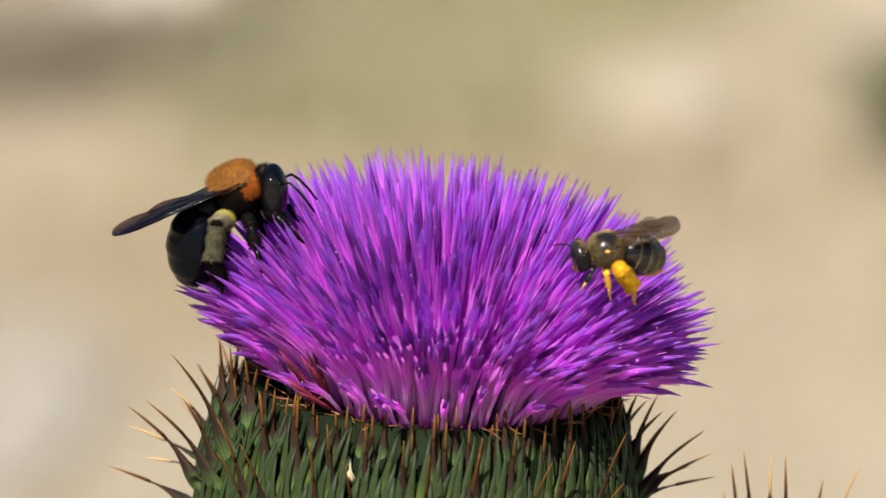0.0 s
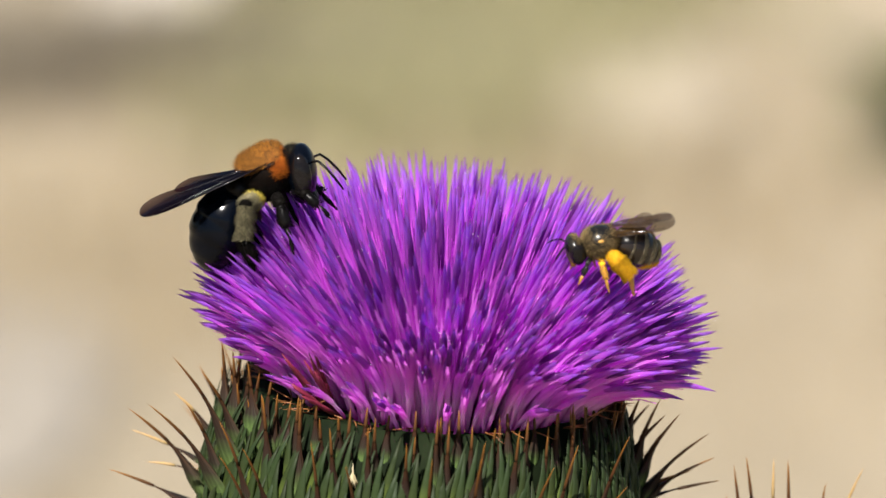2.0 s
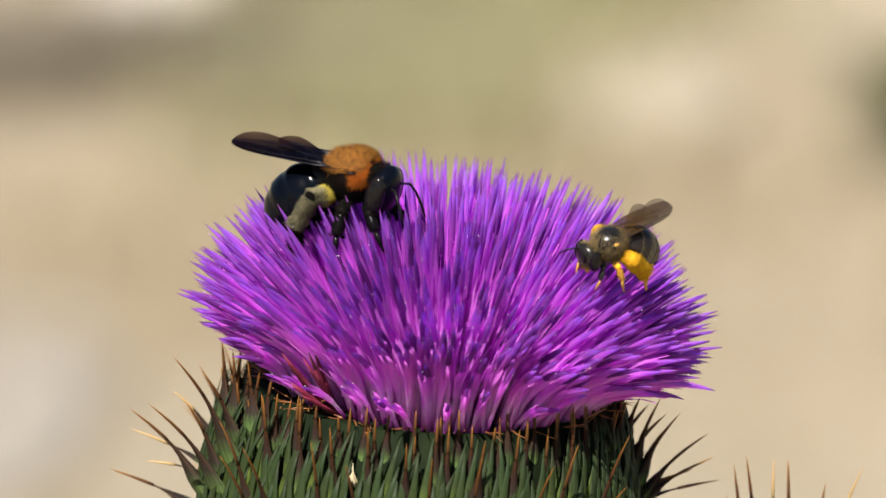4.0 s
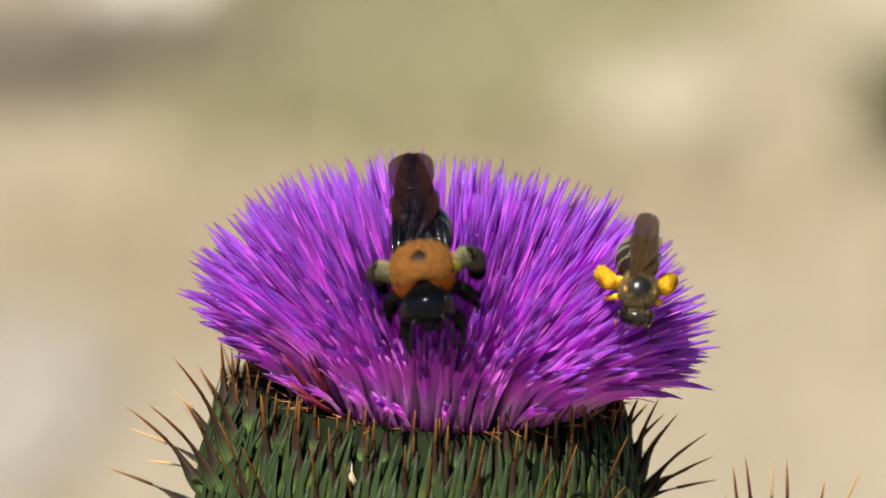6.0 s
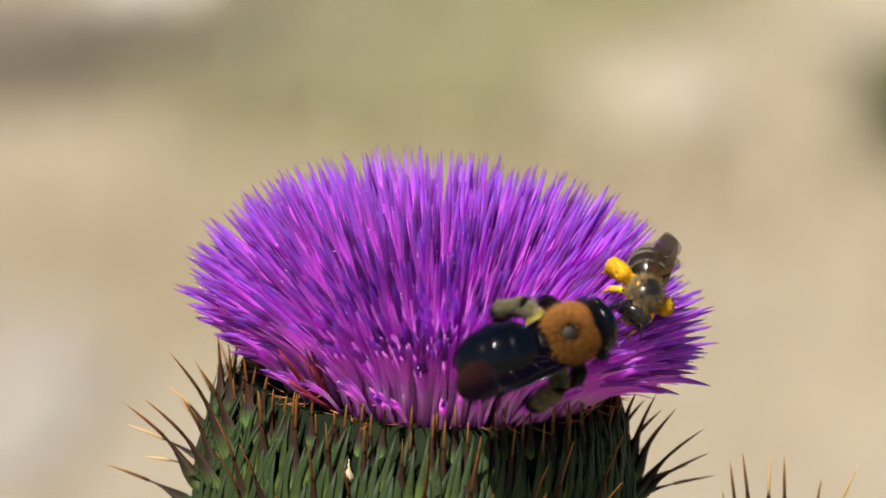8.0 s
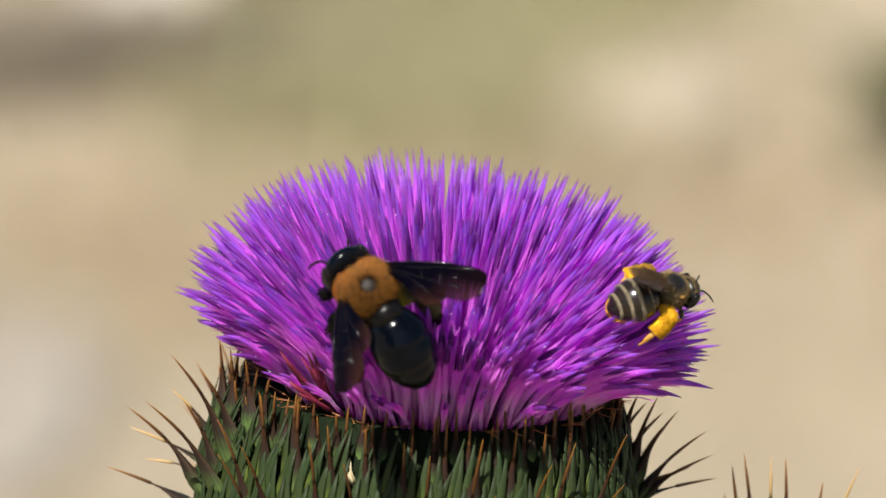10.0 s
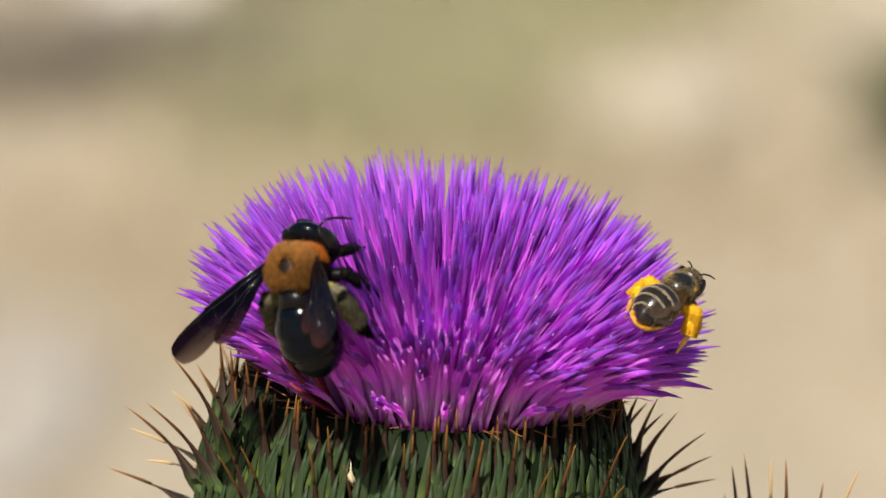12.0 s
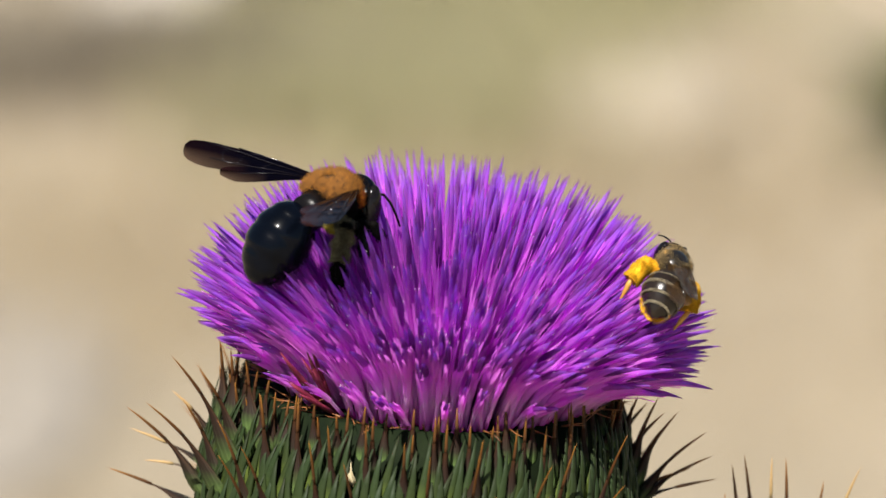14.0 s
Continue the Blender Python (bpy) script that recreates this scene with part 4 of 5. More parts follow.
        leg(root, "middle_leg", ((0.2, side * 1.0, -1.5), (0.4, side * 2.5, -1.7), (0.1, side * 3.1, -3.4), (-0.1, side * 3.1, -4.6), (-0.3, side * 3.2, -5.4)),
            (0.38, 0.36, 0.22), (BROWN, AMBER, AMBER), "amber middle leg dusted with pollen", (POLLEN, 260, 0.25, 0.06, "golden pollen dust"), rng)
        leg(root, "fore_leg", ((1.4, side * 0.8, -1.5), (2.1, side * 1.8, -2.0), (2.7, side * 2.1, -3.1), (3.0, side * 2.0, -3.9), (3.2, side * 1.9, -4.5)),
            (0.34, 0.32, 0.2), (BROWN, BROWN, AMBER), "brown fore leg", None, rng)
    return root, abdomen, wings["L"], wings["R"]


BIG, BIG_ABDOMEN, BIG_LEFT, BIG_RIGHT = carpenter_bee()
SMALL, SMALL_ABDOMEN, SMALL_LEFT, SMALL_RIGHT = sweat_bee()


# ---- florets, last because they are many ----
def florets(root):
    rng = random.Random(11)
    places = floret_places(rng)
    # the florets of the flower's nearer half stand singly, the rest as one mass
    front = sorted(places, key=lambda p: p[2].y - 0.35 * p[2].z)[:300]
    chosen = {id(p) for p in front}
    shapes = []
    for k in range(18):
        bm = bmesh.new()
        floret_mesh(bm, None, (k % 6) * 0.35, rng)
        shapes.append(finish("floret", bm, FLORET))
    for p in front:
        m, s, tip = p
        ob = new("floret", shapes[min(5, int(s * 6)) + 6 * rng.randrange(3)])
        ob.parent = root
        ob.matrix_basis = m
    rest = bmesh.new()
    for p in places:
        if id(p) in chosen:
            continue
        one = bmesh.new()
        floret_mesh(one, p[0], 0.35 * min(5, int(p[1] * 6)), rng)
        me = bpy.data.meshes.new("piece")
        one.to_mesh(me)
        one.free()
        rest.from_mesh(me)
        bpy.data.meshes.remove(me)
    mass = part("floret_mass", rest, FLORET_MANY, root)
    tagged(mass, "purple florets of the farther half", kind="stuff")
    grains = bmesh.new()
    for m, s, tip in places:
        for k in range(rng.choice((0, 1, 2, 4, 6))):
            t = rng.uniform(0.62, 0.97)
            a = rng.uniform(0, math.tau)
            p = m @ Vector((0.50 * math.cos(a) - (1.4 * min(5, int(s * 6)) * 0.35 * t * (1 - t)) * 2.8, 0.50 * math.sin(a), t))
            r = rng.uniform(0.025, 0.065) * MM
            top, low = grains.verts.new(p + Vector((0, 0, r))), grains.verts.new(p - Vector((0, 0, r)))
            belt = [grains.verts.new(p + r * Vector((math.cos(q * math.tau / 5), math.sin(q * math.tau / 5), 0))) for q in range(5)]
            for q in range(5):
                grains.faces.new((belt[q], belt[(q + 1) % 5], top))
                grains.faces.new((belt[(q + 1) % 5], belt[q], low))
    tagged(part("pollen_mass", grains, GRAIN, root), "loose white pollen grains on the florets", kind="stuff")
    for x, y, z0, z1 in ((-3.4, 3.0, 16.0, 25.2), (-13.8, -12.5, 0.0, 8.0), (-15.5, -11.5, -1.0, 7.0), (12.2, 4.0, 15.0, 23.0)):
        bm = bmesh.new()
        tube(bm, [Vector((x * (0.8 + 0.2 * q), y * (0.8 + 0.2 * q), z0 + (z1 - z0) * q)) * MM for q in (0, 0.35, 0.7, 1.0)], [v * MM for v in (0.4, 0.5, 0.3, 0.04)], 6)
        part("dried_floret", bm, DRIED, root, "withered rusty-red floret")
    for k in range(11):
        a = radians(rng.gauss(-133, 4.5))
        foot, tip = Vector((math.cos(a) * 18.9, math.sin(a) * 18.9, 0.2)), Vector((math.cos(a) * rng.uniform(23, 28.5), math.sin(a) * rng.uniform(23, 28.5), rng.uniform(3.0, 10.0)))
        bm = bmesh.new()
        tube(bm, [foot.lerp(tip, q) * MM for q in (0, 0.4, 0.75, 1.0)], [v * MM for v in (0.26, 0.30, 0.24, 0.05)], 6)
        part("dried_floret", bm, DRIED, root, "withered crimson floret")
    bm = bmesh.new()
    for q in range(5):
        start = Vector((-11.0 + 0.35 * q, -23.2 - 0.15 * q, -5.8 - 0.3 * (q % 2)))
        tube(bm, [start * MM, (start + Vector((0.2 - 0.15 * q, -0.9, 1.1))) * MM, (start + Vector((0.6 - 0.4 * q, -1.1, 2.2 + 0.5 * (q % 3)))) * MM], [0.10 * MM, 0.20 * MM, 0.03 * MM], 6, 0.5)
    part("husk", bm, HUSK, root, "pale cream dry husk caught among the bracts")


florets(THISTLE)


def motions():
    """The bees' ways over the flower, and the turns of their abdomens and wings."""
    walk(BIG, [
        (0, pose(-0.02436, -0.00717, 0.77658, 1.1, -22.0, -2.1)),
        (0.5, pose(-0.02080, -0.00678, 0.77760, 1.1, -17.1, -10.5)),
        (1, pose(-0.01888, -0.00694, 0.77763, -8.0, -16.6, -2.4)),
        (1.5, pose(-0.01843, -0.00667, 0.77866, -5.7, -12.1, -3.7)),
        (2, pose(-0.02122, -0.00649, 0.77923, -2.7, -24.5, -1.4)),
        (2.5, pose(-0.01899, -0.00667, 0.77863, -2.1, -12.1, -4.2)),
        (3, pose(-0.01706, -0.00625, 0.78019, 2.2, -16.9, -4.6)),
        (3.2, pose(-0.01787, -0.00589, 0.78153, -3.0, -19.5, -2.2)),
        (4.2, pose(-0.00843, -0.00757, 0.77806, 1.4, 3.8, -33.8)),
        (5.3, pose(-0.00002, -0.02532, 0.77559, 7.1, 20.3, -51.5)),
        (5.5, pose(0.00157, -0.02664, 0.77485, -6.8, 26.1, -60.8)),
        (6, pose(-0.00207, -0.02965, 0.77284, 12.5, 36.5, -83.9)),
        (6.5, pose(-0.00039, -0.03261, 0.76947, 20.9, 36.4, -76.3)),
        (7, pose(0.00583, -0.03348, 0.76600, 43.6, 28.4, -23.4)),
        (7.5, pose(0.01334, -0.03133, 0.76617, 56.7, 17.9, 7.4)),
        (7.8, pose(0.01637, -0.03078, 0.76405, 54.5, 6.8, 10.6)),
        (8, pose(0.01537, -0.03088, 0.76511, 65.4, -16.1, 18.4)),
        (8.1, pose(0.01358, -0.03027, 0.76788, 39.3, -58.4, 64.1)),
        (8.2, pose(0.01280, -0.03073, 0.76708, 51.6, -54.2, 85.7)),
        (9.2, pose(0.00153, -0.03244, 0.76925, -44.5, -48.4, 141.3)),
        (10.3, pose(-0.01201, -0.02910, 0.77087, -33.2, -31.5, 143.9)),
        (10.5, pose(-0.01404, -0.02797, 0.77074, -23.8, -20.9, 149.0)),
        (11, pose(-0.01620, -0.02719, 0.77058, -24.3, -21.5, 156.0)),
        (11.2, pose(-0.01780, -0.02650, 0.77056, -39.1, -33.9, 142.3)),
        (11.5, pose(-0.01703, -0.02399, 0.77303, -17.2, -50.7, 96.3)),
        (11.6, pose(-0.01774, -0.02738, 0.76930, -29.5, -49.2, 95.0)),
        (11.8, pose(-0.01571, -0.02745, 0.77069, -16.2, -48.9, 80.1)),
        (12, pose(-0.01663, -0.02554, 0.77191, -20.4, -57.2, 75.8)),
        (12.1, pose(-0.01653, -0.02347, 0.77345, -13.8, -46.5, 85.4)),
        (12.2, pose(-0.01652, -0.02116, 0.77488, -12.1, -44.4, 80.6)),
        (12.3, pose(-0.01561, -0.02034, 0.77552, -0.3, -38.1, 71.4)),
        (12.4, pose(-0.01766, -0.01765, 0.77558, -8.8, -33.4, 57.2)),
        (12.5, pose(-0.01907, -0.01453, 0.77622, -12.6, -30.8, 61.4)),
        (12.6, pose(-0.01792, -0.01428, 0.77661, -12.2, -25.0, 65.5)),
        (12.7, pose(-0.01979, -0.01391, 0.77603, -20.9, -22.0, 59.9)),
        (12.8, pose(-0.01866, -0.01463, 0.77625, -18.5, -16.3, 63.0)),
        (12.9, pose(-0.01847, -0.01425, 0.77644, -10.3, -15.2, 43.2)),
        (13, pose(-0.01685, -0.01566, 0.77653, -10.6, -7.4, 48.5)),
        (13.5, pose(-0.01404, -0.01245, 0.77754, -0.9, -9.2, 46.0)),
        (14, pose(-0.01294, -0.01362, 0.77762, 0.5, -5.1, 44.4)),
    ])
    walk(BIG_ABDOMEN, [
        (0, pose(-0.00435, 0.00000, -0.00055, 0.0, -55.0, -3.7)),
        (0.5, pose(-0.00490, 0.00000, -0.00075, 0.0, -37.5, -9.0)),
        (1, pose(-0.00455, 0.00000, -0.00070, 0.0, -43.5, 6.5)),
        (1.5, pose(-0.00440, 0.00000, -0.00060, 0.0, -41.5, 5.4)),
        (2, pose(-0.00450, 0.00000, -0.00070, 0.0, -44.5, 0.4)),
        (2.5, pose(-0.00385, 0.00000, -0.00045, 0.0, -46.5, -0.6)),
        (3, pose(-0.00385, 0.00000, -0.00045, 0.0, -38.5, -4.6)),
        (3.2, pose(-0.00385, 0.00000, -0.00045, 0.0, -41.7, 0.9)),
        (4.2, pose(-0.00385, 0.00000, -0.00045, 0.0, -40.0, 0.0)),
        (5.3, pose(-0.00385, 0.00000, -0.00045, 0.0, -18.8, -0.9)),
        (5.5, pose(-0.00385, 0.00000, -0.00045, 0.0, -21.0, 0.9)),
        (6, pose(-0.00385, 0.00000, -0.00045, 0.0, -26.0, -1.3)),
        (6.5, pose(-0.00385, 0.00000, -0.00045, 0.0, -16.3, -7.5)),
        (7, pose(-0.00385, 0.00000, -0.00045, 0.0, -21.7, -5.3)),
        (7.5, pose(-0.00385, 0.00000, -0.00045, 0.0, -29.6, -0.7)),
        (7.8, pose(-0.00385, 0.00000, -0.00045, 0.0, -29.9, -5.9)),
        (8, pose(-0.00385, 0.00000, -0.00045, 0.0, -4.4, -10.6)),
        (8.1, pose(-0.00385, 0.00000, -0.00045, 0.0, -43.2, -56.5)),
        (8.2, pose(-0.00385, 0.00000, -0.00045, 0.0, -21.4, -60.6)),
        (9.2, pose(-0.00385, 0.00000, -0.00045, 0.0, -20.0, 0.0)),
        (10.3, pose(-0.00385, 0.00000, -0.00045, 0.0, -46.1, -2.2)),
        (10.5, pose(-0.00385, 0.00000, -0.00045, 0.0, -42.9, -2.8)),
        (11, pose(-0.00385, 0.00000, -0.00045, 0.0, -38.7, -3.8)),
        (11.2, pose(-0.00385, 0.00000, -0.00045, 0.0, -35.7, 0.6)),
        (11.5, pose(-0.00385, 0.00000, -0.00045, 0.0, -38.4, 0.1)),
        (11.6, pose(-0.00385, 0.00000, -0.00045, 0.0, -12.0, 2.9)),
        (11.8, pose(-0.00385, 0.00000, -0.00045, 0.0, -6.2, 11.5)),
        (12, pose(-0.00385, 0.00000, -0.00045, 0.0, -50.2, -2.0)),
        (12.1, pose(-0.00385, 0.00000, -0.00045, 0.0, -30.6, 3.2)),
        (12.2, pose(-0.00385, 0.00000, -0.00045, 0.0, -34.3, 4.6)),
        (12.3, pose(-0.00385, 0.00000, -0.00045, 0.0, -40.6, 8.1)),
        (12.4, pose(-0.00385, 0.00000, -0.00045, 0.0, -42.4, -0.5)),
        (12.5, pose(-0.00385, 0.00000, -0.00045, 0.0, -46.7, -2.5)),
        (12.6, pose(-0.00385, 0.00000, -0.00045, 0.0, -43.6, -7.0)),
        (12.7, pose(-0.00385, 0.00000, -0.00045, 0.0, -57.4, -1.0)),
        (12.8, pose(-0.00385, 0.00000, -0.00045, 0.0, -62.0, -0.5)),
        (12.9, pose(-0.00385, 0.00000, -0.00045, 0.0, -78.9, -0.0)),
        (13, pose(-0.00385, 0.00000, -0.00045, 0.0, -66.5, 1.8)),
        (13.5, pose(-0.00480, 0.00100, -0.00055, 0.0, -54.0, -22.0)),
        (14, pose(-0.00480, 0.00100, -0.00045, 0.0, -51.0, -23.0)),
    ])
    walk(BIG_LEFT, [
        (0, pose(0.00120, 0.00295, 0.00150, -9.0, -3.0, 5.5)),
        (0.5, pose(0.00120, 0.00295, 0.00150, -18.0, -1.4, 1.4)),
        (1, pose(0.00120, 0.00295, 0.00150, -12.0, 5.2, 2.7)),
        (1.5, pose(0.00120, 0.00295, 0.00150, -3.0, 2.1, 3.4)),
        (2, pose(0.00120, 0.00295, 0.00150, -15.0, -0.9, 4.4)),
        (2.5, pose(0.00120, 0.00295, 0.00150, -6.0, -2.3, 4.8)),
        (3, pose(0.00120, 0.00295, 0.00150, -9.0, -0.3, 5.8)),
        (3.2, pose(0.00120, 0.00295, 0.00150, -15.0, -5.5, 4.8)),
        (4.2, pose(0.00120, 0.00295, 0.00150, -12.0, 8.0, 2.0)),
        (5.3, pose(0.00120, 0.00295, 0.00150, -4.0, 13.8, 17.1)),
        (5.5, pose(0.00120, 0.00295, 0.00150, -4.0, 7.9, 18.4)),
        (6, pose(0.00120, 0.00295, 0.00150, -4.0, 10.7, 7.1)),
        (6.5, pose(0.00120, 0.00295, 0.00150, -4.0, 14.9, 15.9)),
        (7, pose(0.00120, 0.00295, 0.00150, -4.0, 4.9, 12.5)),
        (7.5, pose(0.00120, 0.00295, 0.00150, -4.0, -2.1, 8.2)),
        (7.8, pose(0.00120, 0.00295, 0.00150, -12.0, 8.1, 9.6)),
        (8, pose(0.00120, 0.00295, 0.00150, -4.0, -5.6, 12.2)),
        (8.1, pose(0.00120, 0.00295, 0.00150, -12.0, 11.0, 0.0)),
        (8.2, pose(0.00120, 0.00295, 0.00150, -12.0, 3.2, -5.3)),
        (9.2, pose(0.00120, 0.00295, 0.00150, -12.0, 8.0, -30.0)),
        (10.3, pose(0.00120, 0.00295, 0.00150, -45.0, 25.9, -38.3)),
        (10.5, pose(0.00120, 0.00295, 0.00150, 18.0, 20.7, -46.3)),
        (11, pose(0.00120, 0.00295, 0.00150, -33.0, 31.8, -68.4)),
        (11.2, pose(0.00120, 0.00295, 0.00150, -27.0, 30.9, -49.7)),
        (11.5, pose(0.00120, 0.00295, 0.00150, -12.0, 23.2, -30.5)),
        (11.6, pose(0.00120, 0.00295, 0.00150, -3.0, 9.5, -30.5)),
        (11.8, pose(0.00120, 0.00295, 0.00150, 3.0, 22.3, -37.8)),
        (12, pose(0.00120, 0.00295, 0.00150, 0.0, 7.7, -45.4)),
        (12.1, pose(0.00120, 0.00295, 0.00150, -3.0, 11.3, -38.3)),
        (12.2, pose(0.00120, 0.00295, 0.00150, 0.0, 15.2, -45.9)),
        (12.3, pose(0.00120, 0.00295, 0.00150, 10.0, 50.8, -52.7)),
        (12.33, pose(0.00120, 0.00295, 0.00150, 10.0, 22.8, -52.7)),
        (12.37, pose(0.00120, 0.00295, 0.00150, 18.0, 32.2, -78.1)),
        (12.4, pose(0.00120, 0.00295, 0.00150, 18.0, 8.2, -78.1)),
        (12.43, pose(0.00120, 0.00295, 0.00150, 18.0, -15.8, -78.1)),
        (12.47, pose(0.00120, 0.00295, 0.00150, 27.0, 31.8, -63.6)),
        (12.5, pose(0.00120, 0.00295, 0.00150, 27.0, 15.8, -63.6)),
        (12.53, pose(0.00120, 0.00295, 0.00150, 27.0, -0.2, -63.6)),
        (12.57, pose(0.00120, 0.00295, 0.00150, 24.0, 26.7, -64.9)),
        (12.6, pose(0.00120, 0.00295, 0.00150, 24.0, 12.7, -64.9)),
        (12.63, pose(0.00120, 0.00295, 0.00150, 24.0, 0.7, -64.9)),
        (12.7, pose(0.00120, 0.00295, 0.00150, -10.0, -8.6, 13.5)),
        (12.8, pose(0.00120, 0.00295, 0.00150, 0.0, 4.5, 1.5)),
        (12.9, pose(0.00120, 0.00295, 0.00150, 10.0, -10.4, -79.0)),
        (13, pose(0.00120, 0.00295, 0.00150, 40.0, 12.5, -63.6)),
        (13.5, pose(0.00080, 0.00335, 0.00200, 20.0, 22.5, -52.0)),
        (14, pose(0.00100, 0.00315, 0.00180, 22.0, 18.5, -51.0)),
    ])
    walk(BIG_RIGHT, [
        (0, pose(0.00120, -0.00295, 0.00170, 7.0, 0.3, 10.3)),
        (0.5, pose(0.00120, -0.00295, 0.00170, 7.0, 0.1, 1.9)),
        (1, pose(0.00120, -0.00295, 0.00170, 23.0, 5.7, 8.9)),
        (1.5, pose(0.00120, -0.00295, 0.00170, 23.0, 3.2, 10.1)),
        (2, pose(0.00120, -0.00295, 0.00170, 17.0, 1.5, 10.2)),
        (2.5, pose(0.00120, -0.00295, 0.00170, 20.0, -0.2, 11.0)),
        (3, pose(0.00120, -0.00295, 0.00170, 8.0, 3.1, 11.8)),
        (3.2, pose(0.00120, -0.00295, 0.00170, 14.0, -3.4, 10.9)),
        (4.2, pose(0.00120, -0.00295, 0.00170, 12.0, 8.0, -2.0)),
        (5.3, pose(0.00120, -0.00295, 0.00170, 4.0, 5.5, -4.7)),
        (5.5, pose(0.00120, -0.00295, 0.00170, 4.0, 1.3, -3.6)),
        (6, pose(0.00120, -0.00295, 0.00170, 4.0, 9.8, -9.6)),
        (6.5, pose(0.00120, -0.00295, 0.00170, 4.0, 4.8, 0.3)),
        (7, pose(0.00120, -0.00295, 0.00170, 4.0, 1.0, -4.1)),
        (7.5, pose(0.00120, -0.00295, 0.00170, 4.0, 1.7, -4.2)),
        (7.8, pose(0.00120, -0.00295, 0.00170, 12.0, -31.4, -14.5)),
        (8, pose(0.00120, -0.00295, 0.00170, 4.0, 1.6, -0.4)),
        (8.1, pose(0.00120, -0.00295, 0.00170, 12.0, 9.5, -6.2)),
        (8.2, pose(0.00120, -0.00295, 0.00170, 12.0, 7.0, -14.7)),
        (9.2, pose(0.00120, -0.00295, 0.00170, 12.0, 8.0, 30.0)),
        (10.3, pose(0.00120, -0.00295, 0.00170, -3.0, 40.4, 31.3)),
        (10.5, pose(0.00120, -0.00295, 0.00170, -12.0, 31.0, 30.8)),
        (11, pose(0.00120, -0.00295, 0.00170, -18.0, 53.3, 30.6)),
        (11.2, pose(0.00120, -0.00295, 0.00170, -3.0, 47.6, 25.1)),
        (11.5, pose(0.00120, -0.00295, 0.00170, 27.0, 26.8, 36.2)),
        (11.6, pose(0.00120, -0.00295, 0.00170, 42.0, 21.2, 36.1)),
        (11.8, pose(0.00120, -0.00295, 0.00170, -21.0, 24.0, 30.6)),
        (12, pose(0.00120, -0.00295, 0.00170, -9.0, 23.7, 37.9)),
        (12.1, pose(0.00120, -0.00295, 0.00170, -30.0, 25.2, 24.5)),
        (12.2, pose(0.00120, -0.00295, 0.00170, -24.0, 22.1, 22.6)),
        (12.3, pose(0.00120, -0.00295, 0.00170, -10.0, 10.0, 80.0)),
        (12.33, pose(0.00120, -0.00295, 0.00170, -10.0, -18.0, 80.0)),
        (12.37, pose(0.00120, -0.00295, 0.00170, -15.0, 28.2, 94.6)),
        (12.4, pose(0.00120, -0.00295, 0.00170, -15.0, 4.2, 94.6)),
        (12.43, pose(0.00120, -0.00295, 0.00170, -15.0, -19.8, 94.6)),
        (12.47, pose(0.00120, -0.00295, 0.00170, -24.0, 13.2, 96.4)),
        (12.5, pose(0.00120, -0.00295, 0.00170, -24.0, -2.8, 96.4)),
        (12.53, pose(0.00120, -0.00295, 0.00170, -24.0, -18.8, 96.4)),
        (12.57, pose(0.00120, -0.00295, 0.00170, -24.0, 9.0, 97.0)),
        (12.6, pose(0.00120, -0.00295, 0.00170, -24.0, -5.0, 97.0)),
        (12.63, pose(0.00120, -0.00295, 0.00170, -24.0, -17.0, 97.0)),
        (12.7, pose(0.00120, -0.00295, 0.00170, 10.0, -15.8, 17.1)),
        (12.8, pose(0.00120, -0.00295, 0.00170, 5.0, -9.2, 28.2)),
        (12.9, pose(0.00120, -0.00295, 0.00170, 5.0, 2.9, 59.1)),
        (13, pose(0.00120, -0.00295, 0.00170, 5.0, 7.3, 52.5)),
        (13.5, pose(0.00120, -0.00295, 0.00170, 3.0, 6.7, 34.1)),
        (14, pose(0.00120, -0.00295, 0.00170, 0.0, 3.9, 34.8)),
    ])
